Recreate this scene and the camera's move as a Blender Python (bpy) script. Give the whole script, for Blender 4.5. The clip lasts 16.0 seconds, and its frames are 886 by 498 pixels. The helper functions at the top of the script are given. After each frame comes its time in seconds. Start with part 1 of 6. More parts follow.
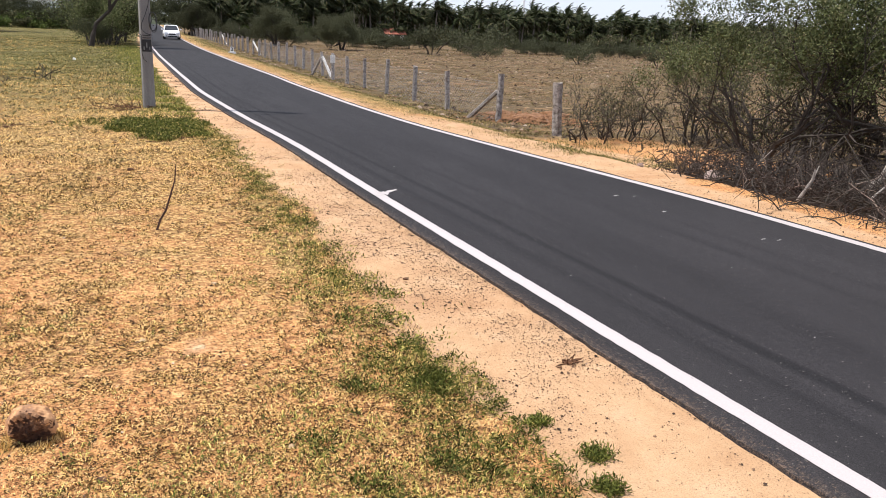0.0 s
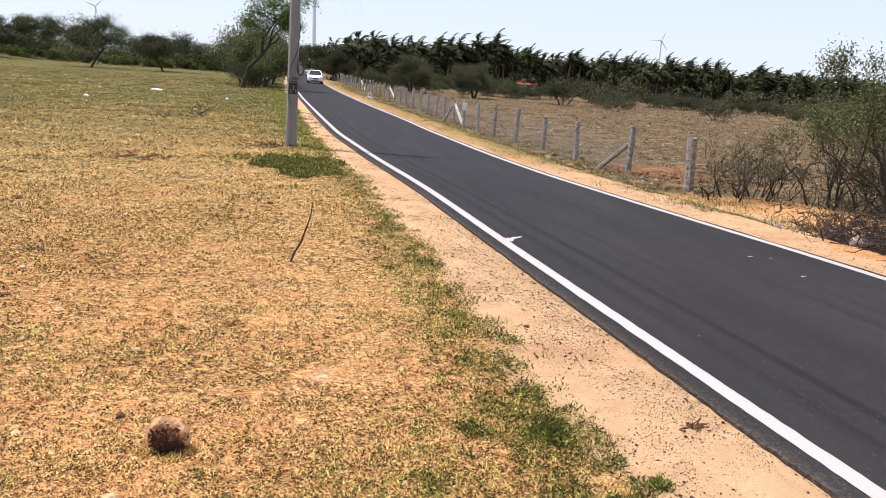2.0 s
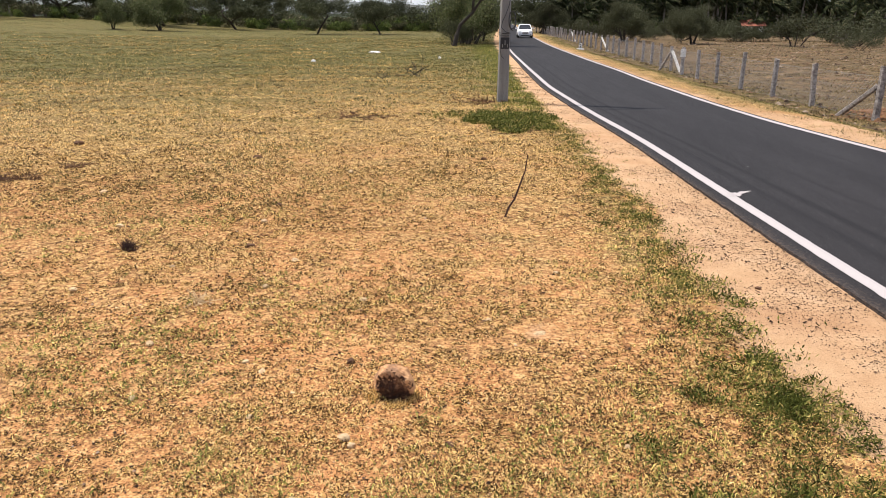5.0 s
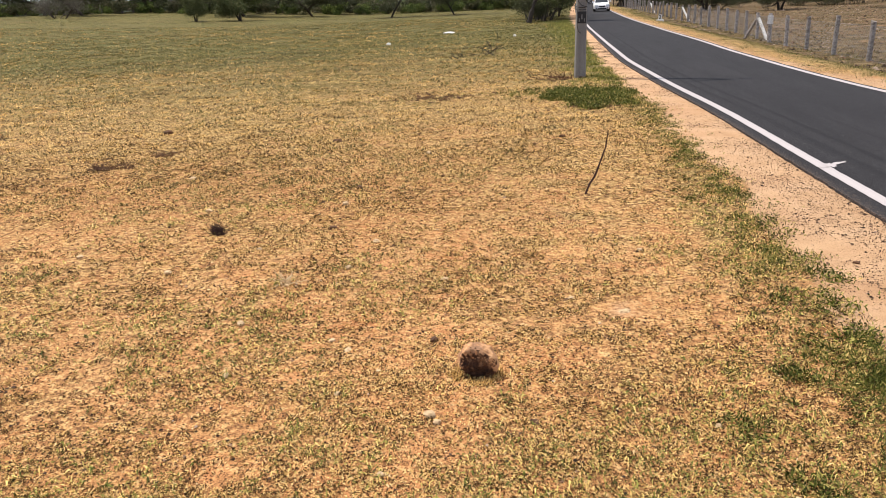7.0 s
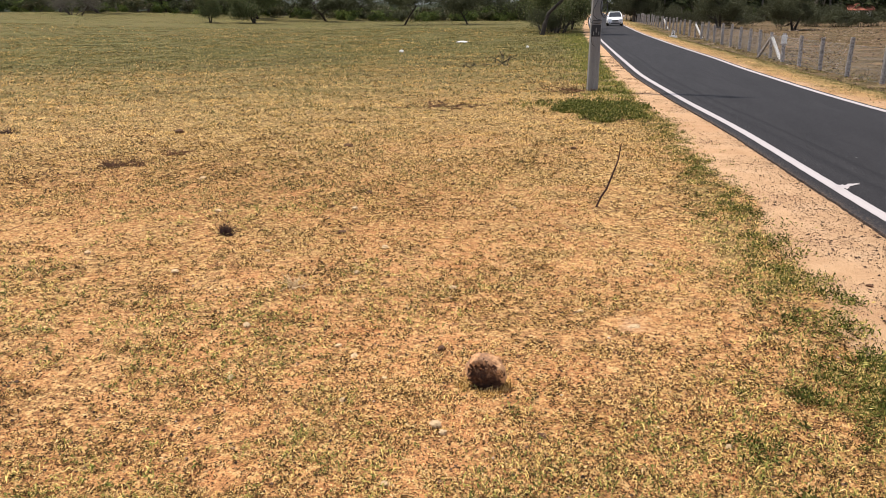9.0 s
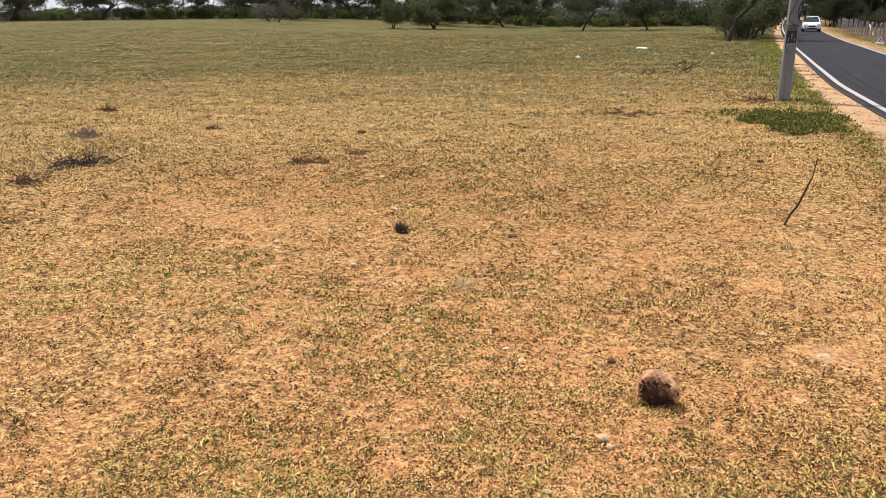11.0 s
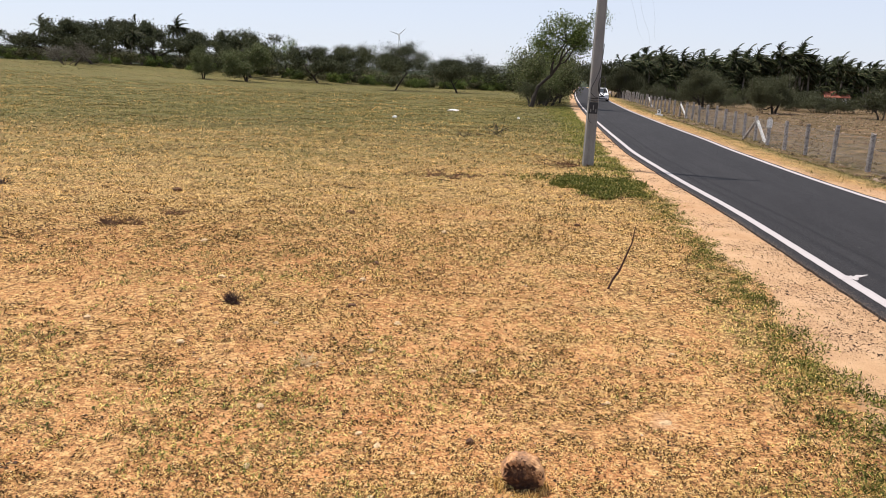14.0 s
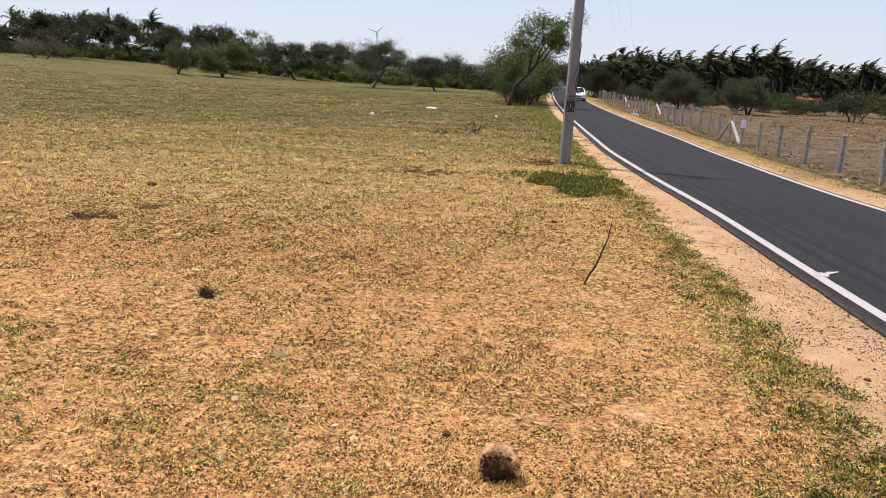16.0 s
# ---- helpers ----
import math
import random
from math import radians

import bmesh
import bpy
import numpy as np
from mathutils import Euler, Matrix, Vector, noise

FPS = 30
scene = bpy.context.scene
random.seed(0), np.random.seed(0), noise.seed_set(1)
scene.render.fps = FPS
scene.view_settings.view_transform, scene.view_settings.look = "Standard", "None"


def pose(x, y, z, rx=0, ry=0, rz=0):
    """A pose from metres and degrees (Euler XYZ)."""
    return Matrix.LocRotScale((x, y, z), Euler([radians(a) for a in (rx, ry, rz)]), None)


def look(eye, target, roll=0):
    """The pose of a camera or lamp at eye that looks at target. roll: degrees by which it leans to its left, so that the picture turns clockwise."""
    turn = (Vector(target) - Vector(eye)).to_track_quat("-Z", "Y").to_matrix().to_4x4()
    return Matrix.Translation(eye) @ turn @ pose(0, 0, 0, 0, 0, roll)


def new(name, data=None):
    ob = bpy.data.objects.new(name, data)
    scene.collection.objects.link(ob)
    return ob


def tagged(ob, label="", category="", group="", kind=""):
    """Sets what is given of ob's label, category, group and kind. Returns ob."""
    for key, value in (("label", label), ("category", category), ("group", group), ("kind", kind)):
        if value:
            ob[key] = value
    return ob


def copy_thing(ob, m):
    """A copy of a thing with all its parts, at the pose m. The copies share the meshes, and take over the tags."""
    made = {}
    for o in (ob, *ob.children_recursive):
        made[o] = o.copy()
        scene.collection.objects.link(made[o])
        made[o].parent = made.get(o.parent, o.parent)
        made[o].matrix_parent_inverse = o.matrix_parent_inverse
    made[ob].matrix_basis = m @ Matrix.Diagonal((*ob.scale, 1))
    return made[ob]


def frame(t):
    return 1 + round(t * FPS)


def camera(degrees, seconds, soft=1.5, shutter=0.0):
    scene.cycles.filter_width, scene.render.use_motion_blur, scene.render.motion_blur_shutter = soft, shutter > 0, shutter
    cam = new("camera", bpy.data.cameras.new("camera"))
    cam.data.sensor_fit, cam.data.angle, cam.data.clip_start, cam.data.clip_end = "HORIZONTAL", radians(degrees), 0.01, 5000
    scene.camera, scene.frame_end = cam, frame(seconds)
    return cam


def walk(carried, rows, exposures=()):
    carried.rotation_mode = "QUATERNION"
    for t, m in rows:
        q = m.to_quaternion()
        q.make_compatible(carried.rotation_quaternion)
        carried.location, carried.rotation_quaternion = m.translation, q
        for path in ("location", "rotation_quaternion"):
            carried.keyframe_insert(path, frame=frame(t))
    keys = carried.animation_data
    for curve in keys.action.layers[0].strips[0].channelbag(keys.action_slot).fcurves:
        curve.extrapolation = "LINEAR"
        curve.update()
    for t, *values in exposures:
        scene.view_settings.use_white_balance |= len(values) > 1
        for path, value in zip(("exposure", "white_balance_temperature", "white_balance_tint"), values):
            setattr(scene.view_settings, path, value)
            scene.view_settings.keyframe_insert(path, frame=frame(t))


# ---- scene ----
# ---- camera and walk ----
cam = camera(60.16, 16.0, soft=0.45)


def held(x, y, z, yaw, pitch, roll):
    """A hand-held pose: yaw to the left of +y, pitch up, roll as in look()."""
    return pose(x, y, z, 90 + pitch, 0, yaw) @ pose(0, 0, 0, 0, 0, roll)


EXPOSURES = [(0.0, 0.36, 6250, 10), (2.0, 0.35, 6250, 10), (4.0, 0.28, 6400, 10), (7.5, 0.17, 6500, 10), (11.0, 0.13, 6500, 10), (13.5, 0.17, 6450, 10), (16.0, 0.10, 6400, 10)]
PATH = [
    (0.0, 0.150, -0.266, 1.788, -19.60, -15.88, 1.71),
    (0.5, 0.135, -0.268, 1.779, -17.14, -14.51, 2.27),
    (1.0, 0.118, -0.282, 1.782, -14.44, -13.36, 2.60),
    (1.5, 0.126, -0.289, 1.774, -12.63, -12.70, 2.81),
    (2.0, 0.109, -0.278, 1.781, -10.27, -12.75, 3.21),
    (2.5, 0.088, -0.263, 1.775, -6.97, -13.22, 3.10),
    (3.0, 0.074, -0.222, 1.773, -2.83, -14.02, 2.49),
    (3.5, 0.063, -0.194, 1.762, 0.89, -14.81, 1.60),
    (4.0, 0.059, -0.184, 1.759, 3.43, -15.37, 0.62),
    (4.2, 0.051, -0.193, 1.758, 3.82, -15.62, 0.56),
    (6.5, 0.062, -0.183, 1.747, 10.43, -17.37, -3.03),
    (7.0, 0.034, -0.193, 1.743, 11.72, -17.70, -3.08),
    (7.5, 0.028, -0.198, 1.747, 11.99, -17.92, -2.79),
    (8.0, 0.043, -0.188, 1.757, 11.24, -17.90, -2.05),
    (8.2, 0.035, -0.176, 1.750, 10.85, -17.74, -1.64),
    (10.3, -0.042, -0.164, 1.721, 18.76, -16.27, -0.77),
    (10.5, -0.048, -0.171, 1.717, 20.27, -16.22, -0.93),
    (11.0, -0.057, -0.185, 1.732, 24.75, -16.40, -1.32),
    (11.5, -0.079, -0.157, 1.717, 27.92, -16.83, -1.61),
    (12.0, -0.074, -0.044, 1.711, 27.97, -17.07, -1.60),
    (12.5, -0.126, -0.018, 1.719, 24.87, -16.75, -1.05),
    (13.0, -0.240, -0.051, 1.740, 19.57, -15.58, -0.02),
    (13.5, -0.297, -0.058, 1.792, 14.27, -13.89, 0.90),
    (14.0, -0.303, -0.056, 1.802, 10.50, -12.35, 1.64),
    (14.5, -0.299, -0.075, 1.796, 8.78, -11.49, 2.05),
    (15.0, -0.288, -0.072, 1.792, 8.39, -11.49, 2.27),
    (15.5, -0.282, -0.052, 1.785, 8.48, -11.88, 2.20),
    (16.0, -0.302, -0.060, 1.771, 8.74, -12.41, 2.28),
]
walk(cam, [(t, held(*p)) for t, *p in PATH], EXPOSURES)

# ---- world and sun ----
SUN_EL, SUN_AZ = 68.0, 293.0          # degrees; azimuth clockwise from +y
world = bpy.data.worlds.new("sky")
scene.world = world
world.use_nodes = True
wn = world.node_tree.nodes
sky = wn.new("ShaderNodeTexSky")
sky.sky_type = "NISHITA"
sky.sun_disc = False
sky.sun_elevation = radians(SUN_EL)
sky.sun_rotation = radians(SUN_AZ)
sky.air_density, sky.dust_density, sky.ozone_density = 1.0, 0.5, 1.5
wn["Background"].inputs["Strength"].default_value = 0.112
haze = wn.new("ShaderNodeMix")          # thin white midday haze over the clear sky
haze.data_type = "RGBA"
haze.inputs[0].default_value = 0.7
haze.inputs[7].default_value = (6.4, 6.7, 7.95, 1)
world.node_tree.links.new(sky.outputs[0], haze.inputs[6])
world.node_tree.links.new(haze.outputs[2], wn["Background"].inputs["Color"])
sun_data = bpy.data.lights.new("sun", "SUN")
sun_data.energy, sun_data.angle, sun_data.color = 5.0, radians(0.53), (1.0, 0.93, 0.82)
sun = new("sun", sun_data)
_a, _e = radians(SUN_AZ), radians(SUN_EL)
TO_SUN = Vector((math.sin(_a) * math.cos(_e), math.cos(_a) * math.cos(_e), math.sin(_e)))
sun.matrix_world = look(TO_SUN * 60, (0, 0, 0))

# ---- materials ----


def node(nt, kind, **inputs):
    n = nt.nodes.new(kind)
    for key, value in inputs.items():
        n.inputs[key.replace("_", " ")].default_value = value
    return n


def ramp(nt, fac, stops):
    n = nt.nodes.new("ShaderNodeValToRGB")
    while len(n.color_ramp.elements) < len(stops):
        n.color_ramp.elements.new(0.5)
    for el, (p, c) in zip(n.color_ramp.elements, stops):
        el.position, el.color = p, (*c, 1)
    nt.links.new(fac, n.inputs[0])
    return n.outputs[0]


def noise_tex(nt, scale, detail=4.0, rough=0.6, coord=None, stretch=None):
    co = nt.nodes.new("ShaderNodeTexCoord").outputs["Object"] if coord is None else coord
    if stretch:
        mp = node(nt, "ShaderNodeMapping", Scale=stretch)
        nt.links.new(co, mp.inputs[0])
        co = mp.outputs[0]
    n = node(nt, "ShaderNodeTexNoise", Scale=scale, Detail=detail, Roughness=rough)
    nt.links.new(co, n.inputs["Vector"])
    return n.outputs[0]


def mix(nt, fac, a, b, blend="MIX"):
    n = nt.nodes.new("ShaderNodeMix")
    n.data_type, n.blend_type = "RGBA", blend
    for slot, v in ((0, fac), (6, a), (7, b)):
        if isinstance(v, (int, float)):
            n.inputs[slot].default_value = v
        elif isinstance(v, tuple):
            n.inputs[slot].default_value = (*v, 1)
        else:
            nt.links.new(v, n.inputs[slot])
    return n.outputs[2]


def math_node(nt, op, a, b=0.0, c=None, clamp=False):
    n = nt.nodes.new("ShaderNodeMath")
    n.operation, n.use_clamp = op, clamp
    for slot, v in enumerate((a, b) if c is None else (a, b, c)):
        if isinstance(v, (int, float)):
            n.inputs[slot].default_value = v
        else:
            nt.links.new(v, n.inputs[slot])
    return n.outputs[0]


def remap(nt, v, lo, hi):
    n = node(nt, "ShaderNodeMapRange")
    n.inputs[1].default_value, n.inputs[2].default_value = lo, hi
    nt.links.new(v, n.inputs[0])
    return n.outputs[0]


def bump(nt, height, strength, dist, bsdf):
    b = node(nt, "ShaderNodeBump", Strength=strength, Distance=dist)
    nt.links.new(height, b.inputs["Height"])
    nt.links.new(b.outputs[0], bsdf.inputs["Normal"])


def material(name):
    m = bpy.data.materials.new(name)
    m.use_nodes = True
    return m, m.node_tree, m.node_tree.nodes["Principled BSDF"]


def surface(name, stops, scale=8.0, fine=90.0, rough=0.85, metal=0.0, bumps=0.4, depth=0.01, vary=0.15, stretch=None, spec=0.4):
    """A weathered surface: broad patches, fine grain, relief, and a shade of its own for each object."""
    m, nt, b = material(name)
    broad = noise_tex(nt, scale, 5, 0.6, stretch=stretch)
    grain = noise_tex(nt, fine, 3, 0.7)
    col = ramp(nt, broad, stops)
    col = mix(nt, 0.35, col, ramp(nt, grain, [(0.3, (0.25, 0.25, 0.25)), (0.7, (0.78, 0.78, 0.78))]), "OVERLAY")
    rnd = nt.nodes.new("ShaderNodeObjectInfo").outputs["Random"]
    hsv = node(nt, "ShaderNodeHueSaturation")
    nt.links.new(math_node(nt, "MULTIPLY_ADD", rnd, vary * 2, 1 - vary), hsv.inputs["Value"])
    nt.links.new(col, hsv.inputs["Color"])
    nt.links.new(hsv.outputs[0], b.inputs["Base Color"])
    b.inputs["Roughness"].default_value, b.inputs["Metallic"].default_value = rough, metal
    b.inputs["Specular IOR Level"].default_value = spec
    bump(nt, math_node(nt, "ADD", broad, grain), bumps, depth, b)
    return m


def leafy(name, stops, rough=0.6, through_light=0.18, shade=False):
    """Leaves: each one has its own shade; light comes through a little."""
    m, nt, b = material(name)
    isl = nt.nodes.new("ShaderNodeNewGeometry").outputs["Random Per Island"]
    if shade:
        at = nt.nodes.new("ShaderNodeAttribute")
        at.attribute_name = "shade"
        isl = at.outputs["Fac"]
    col = ramp(nt, isl, stops)
    rnd = nt.nodes.new("ShaderNodeObjectInfo").outputs["Random"]
    hsv = node(nt, "ShaderNodeHueSaturation")
    nt.links.new(math_node(nt, "MULTIPLY_ADD", rnd, 0.4, 0.8), hsv.inputs["Value"])
    nt.links.new(col, hsv.inputs["Color"])
    nt.links.new(hsv.outputs[0], b.inputs["Base Color"])
    b.inputs["Roughness"].default_value = rough
    b.inputs["Specular IOR Level"].default_value = 0.10
    tr = nt.nodes.new("ShaderNodeBsdfTranslucent")
    nt.links.new(hsv.outputs[0], tr.inputs[0])
    ms = nt.nodes.new("ShaderNodeMixShader")
    ms.inputs[0].default_value = through_light
    nt.links.new(b.outputs[0], ms.inputs[1])
    nt.links.new(tr.outputs[0], ms.inputs[2])
    nt.links.new(ms.outputs[0], nt.nodes["Material Output"].inputs[0])
    return m


def plain(name, col, rough=0.5, metal=0.0, spec=0.5):
    m, nt, b = material(name)
    n = noise_tex(nt, 30, 4)
    nt.links.new(mix(nt, n, tuple(c * 0.86 for c in col), tuple(min(1, c * 1.1) for c in col)), b.inputs["Base Color"])
    b.inputs["Roughness"].default_value, b.inputs["Metallic"].default_value = rough, metal
    b.inputs["Specular IOR Level"].default_value = spec
    return m


def ground_material():
    m, nt, b = material("dry_ground")

    def attr(name):
        n = nt.nodes.new("ShaderNodeAttribute")
        n.attribute_name = name
        return n.outputs["Fac"]

    sand, green, red, straw = attr("sand"), attr("green"), attr("tilled"), attr("straw")
    big = noise_tex(nt, 0.22, 5, 0.65)
    bands = noise_tex(nt, 0.5, 5, 0.7, stretch=(0.35, 1.3, 1))
    mid = noise_tex(nt, 2.6, 5, 0.65)
    fine = noise_tex(nt, 26, 6, 0.8)
    tiny = noise_tex(nt, 75, 4, 0.8)
    grit = noise_tex(nt, 170, 3, 0.8)
    soil = ramp(nt, mid, [(0.3, (0.53, 0.222, 0.088)), (0.5, (0.66, 0.320, 0.135)), (0.7, (0.70, 0.385, 0.188))])
    rust = remap(nt, math_node(nt, "ADD", attr("rust"), math_node(nt, "SUBTRACT", mid, 0.5)), 0.25, 0.9)
    soil = mix(nt, rust, soil, (0.56, 0.240, 0.094))
    # dark soil flecks, which also stand in for small shadows on the soil
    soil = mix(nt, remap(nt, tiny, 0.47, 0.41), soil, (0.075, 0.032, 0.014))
    soil = mix(nt, remap(nt, fine, 0.53, 0.63), soil, (0.48, 0.315, 0.155))
    # the near-black low end paints the shadow between bits of litter
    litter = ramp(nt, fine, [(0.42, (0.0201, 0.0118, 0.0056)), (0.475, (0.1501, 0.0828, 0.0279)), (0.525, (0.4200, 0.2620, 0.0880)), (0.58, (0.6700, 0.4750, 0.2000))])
    cover = math_node(nt, "ADD", math_node(nt, "MULTIPLY", remap(nt, big, 0.3, 0.7), 0.5), math_node(nt, "MULTIPLY", remap(nt, tiny, 0.38, 0.58), 0.6))
    patch = math_node(nt, "ADD", straw, math_node(nt, "MULTIPLY", math_node(nt, "SUBTRACT", math_node(nt, "ADD", mid, cover), 1.0), 0.9))
    field = mix(nt, remap(nt, patch, 0.1, 0.9), soil, litter)
    # shade in the gaps between litter and tufts, painted into the colour
    gap_shade = math_node(nt, "MAXIMUM", math_node(nt, "MULTIPLY", remap(nt, tiny, 0.455, 0.40), 0.75), math_node(nt, "MULTIPLY", remap(nt, fine, 0.44, 0.39), 0.5))
    field = mix(nt, gap_shade, field, (0.045, 0.027, 0.011))
    # low end near black again: shade among the blades as colour
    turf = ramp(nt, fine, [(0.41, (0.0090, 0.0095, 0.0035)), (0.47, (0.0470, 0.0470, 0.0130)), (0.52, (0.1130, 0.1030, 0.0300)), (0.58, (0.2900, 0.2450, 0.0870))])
    turf = mix(nt, remap(nt, bands, 0.47, 0.70), turf, ramp(nt, tiny, [(0.38, (0.045, 0.032, 0.012)), (0.6, (0.200, 0.138, 0.046))]))
    g = remap(nt, math_node(nt, "ADD", green, math_node(nt, "MULTIPLY", math_node(nt, "SUBTRACT", math_node(nt, "ADD", mid, bands), 1.0), 0.8)), 0.2, 0.8)
    field = mix(nt, g, field, turf)
    till = ramp(nt, fine, [(0.38, (0.016, 0.0104, 0.0058)), (0.46, (0.072, 0.048, 0.0240)), (0.54, (0.132, 0.092, 0.0470)), (0.63, (0.225, 0.170, 0.0930))])
    till = mix(nt, remap(nt, math_node(nt, "ADD", mid, bands), 1.02, 1.35), till, (0.250, 0.122, 0.0560))
    till = mix(nt, math_node(nt, "MULTIPLY", remap(nt, mid, 0.46, 0.34), 0.8), till, (0.0324, 0.0230, 0.0130))
    till = mix(nt, math_node(nt, "MULTIPLY", remap(nt, mid, 0.55, 0.68), 0.7), till, (0.330, 0.238, 0.1360))
    field = mix(nt, remap(nt, math_node(nt, "ADD", red, math_node(nt, "MULTIPLY", math_node(nt, "SUBTRACT", fine, 0.5), 0.8)), 0.3, 0.7), field, till)
    sandy = ramp(nt, mid, [(0.3, (0.405, 0.240, 0.128)), (0.55, (0.490, 0.310, 0.175)), (0.75, (0.525, 0.350, 0.215))])
    sandy = mix(nt, remap(nt, grit, 0.42, 0.33), sandy, (0.188, 0.111, 0.072))
    sandy = mix(nt, remap(nt, tiny, 0.40, 0.32), sandy, (0.290, 0.179, 0.111))
    sandy = mix(nt, math_node(nt, "MULTIPLY", remap(nt, bands, 0.5, 0.66), 0.45), sandy, (0.34, 0.17, 0.082))
    s = remap(nt, math_node(nt, "ADD", sand, math_node(nt, "MULTIPLY", math_node(nt, "SUBTRACT", fine, 0.5), 0.9)), 0.38, 0.62)
    col = mix(nt, s, field, sandy)
    col = mix(nt, 0.35, col, ramp(nt, grit, [(0.3, (0.15, 0.15, 0.15)), (0.7, (0.85, 0.85, 0.85))]), "OVERLAY")
    nt.links.new(col, b.inputs["Base Color"])
    b.inputs["Roughness"].default_value = 0.95
    b.inputs["Specular IOR Level"].default_value = 0.15
    h = math_node(nt, "ADD", math_node(nt, "MULTIPLY", fine, 1.0), math_node(nt, "MULTIPLY", tiny, 0.5))
    bump(nt, h, 0.6, 0.02, b)
    return m


def asphalt_material():
    m, nt, b = material("asphalt")
    at = nt.nodes.new("ShaderNodeAttribute")
    at.attribute_name = "wear"
    du = nt.nodes.new("ShaderNodeAttribute")
    du.attribute_name = "dust"
    grit = noise_tex(nt, 150, 3, 0.8)
    fine = noise_tex(nt, 45, 4, 0.75)
    mid = noise_tex(nt, 1.2, 5, 0.6, stretch=(1.6, 0.25, 1))
    col = ramp(nt, mid, [(0.3, (0.0205, 0.0185, 0.0200)), (0.7, (0.0335, 0.0305, 0.0325))])
    col = mix(nt, 0.75, col, ramp(nt, grit, [(0.36, (0.12, 0.12, 0.12)), (0.68, (0.88, 0.88, 0.88))]), "OVERLAY")
    streak = remap(nt, math_node(nt, "ADD", at.outputs["Fac"], math_node(nt, "MULTIPLY", math_node(nt, "SUBTRACT", mid, 0.5), 1.2)), 0.3, 0.9)
    col = mix(nt, math_node(nt, "MULTIPLY", streak, 0.75), col, (0.0105, 0.0096, 0.0108))
    flecks = remap(nt, noise_tex(nt, 60, 2, 0.5), 0.68, 0.74)
    col = mix(nt, math_node(nt, "MULTIPLY", flecks, 0.4), col, (0.30, 0.27, 0.25))
    dust = remap(nt, math_node(nt, "ADD", du.outputs["Fac"], math_node(nt, "MULTIPLY", math_node(nt, "SUBTRACT", math_node(nt, "ADD", grit, fine), 1.0), 1.5)), 0.45, 0.95)
    col = mix(nt, math_node(nt, "MULTIPLY", dust, 0.6), col, (0.33, 0.22, 0.15))
    nt.links.new(col, b.inputs["Base Color"])
    b.inputs["Roughness"].default_value = 0.85
    b.inputs["Specular IOR Level"].default_value = 0.22
    b.inputs["Diffuse Roughness"].default_value = 1.0
    bump(nt, grit, 0.6, 0.010, b)
    return m


def line_material():
    m, nt, b = material("road_paint")
    grit = noise_tex(nt, 120, 3, 0.8)
    worn = noise_tex(nt, 9, 5, 0.75)
    col = mix(nt, remap(nt, worn, 0.68, 0.78), (0.4000, 0.3600, 0.3550), (0.2200, 0.1950, 0.1950))
    col = mix(nt, 0.25, col, ramp(nt, grit, [(0.3, (0.3, 0.3, 0.3)), (0.7, (0.75, 0.75, 0.75))]), "OVERLAY")
    nt.links.new(col, b.inputs["Base Color"])
    b.inputs["Roughness"].default_value = 0.7
    bump(nt, grit, 0.3, 0.004, b)
    return m


M_GROUND, M_ASPHALT, M_LINE = ground_material(), asphalt_material(), line_material()
M_OLDPAINT = surface("old_road_paint", [(0.3, (0.16, 0.15, 0.145)), (0.6, (0.34, 0.32, 0.31))], 30, 150)
M_STONE = surface("granite_post", [(0.34, (0.1290, 0.1075, 0.0963)), (0.5, (0.2924, 0.2580, 0.2339)), (0.7, (0.4300, 0.3913, 0.3612))], 14, 60, bumps=0.8, depth=0.02)
M_CONCRETE = surface("pole_concrete", [(0.3, (0.1376, 0.1313, 0.1276)), (0.55, (0.1926, 0.1848, 0.1760)), (0.8, (0.2340, 0.2274, 0.2165))], 3, 60, bumps=0.35, stretch=(3, 3, 0.5))
M_BARK = surface("dark_bark", [(0.3, (0.0248, 0.0188, 0.0142)), (0.6, (0.0495, 0.0382, 0.0292)), (0.8, (0.0765, 0.0630, 0.0518))], 12, 80, bumps=0.7)
M_TWIG = surface("dry_twig", [(0.3, (0.09, 0.065, 0.052)), (0.6, (0.19, 0.145, 0.12)), (0.8, (0.34, 0.28, 0.24))], 2.5, 60)
M_STICK = surface("dead_stick", [(0.3, (0.030, 0.014, 0.012)), (0.7, (0.075, 0.036, 0.028))], 20, 90)
M_PALE = surface("bare_limb", [(0.3, (0.1733, 0.1502, 0.1271)), (0.7, (0.3003, 0.2710, 0.2426))], 6, 60)
M_PALMTRUNK = surface("palm_trunk", [(0.3, (0.12, 0.10, 0.08)), (0.7, (0.24, 0.20, 0.17))], 5, 40, stretch=(1, 1, 6))
M_SCRUB = leafy("scrub_leaf", [(0.0, (0.0441, 0.0493, 0.0248)), (0.5, (0.0915, 0.0971, 0.0440)), (0.85, (0.1552, 0.1507, 0.0784)), (1.0, (0.2795, 0.2086, 0.1472))])
M_ACACIA = leafy("acacia_leaf", [(0.0, (0.034, 0.039, 0.020)), (0.5, (0.060, 0.066, 0.032)), (1.0, (0.096, 0.099, 0.050))])
M_OLIVE = leafy("olive_leaf", [(0.0, (0.0473, 0.0588, 0.0216)), (0.5, (0.1017, 0.1191, 0.0461)), (0.85, (0.1694, 0.1849, 0.0799)), (1.0, (0.2712, 0.2452, 0.1383))])
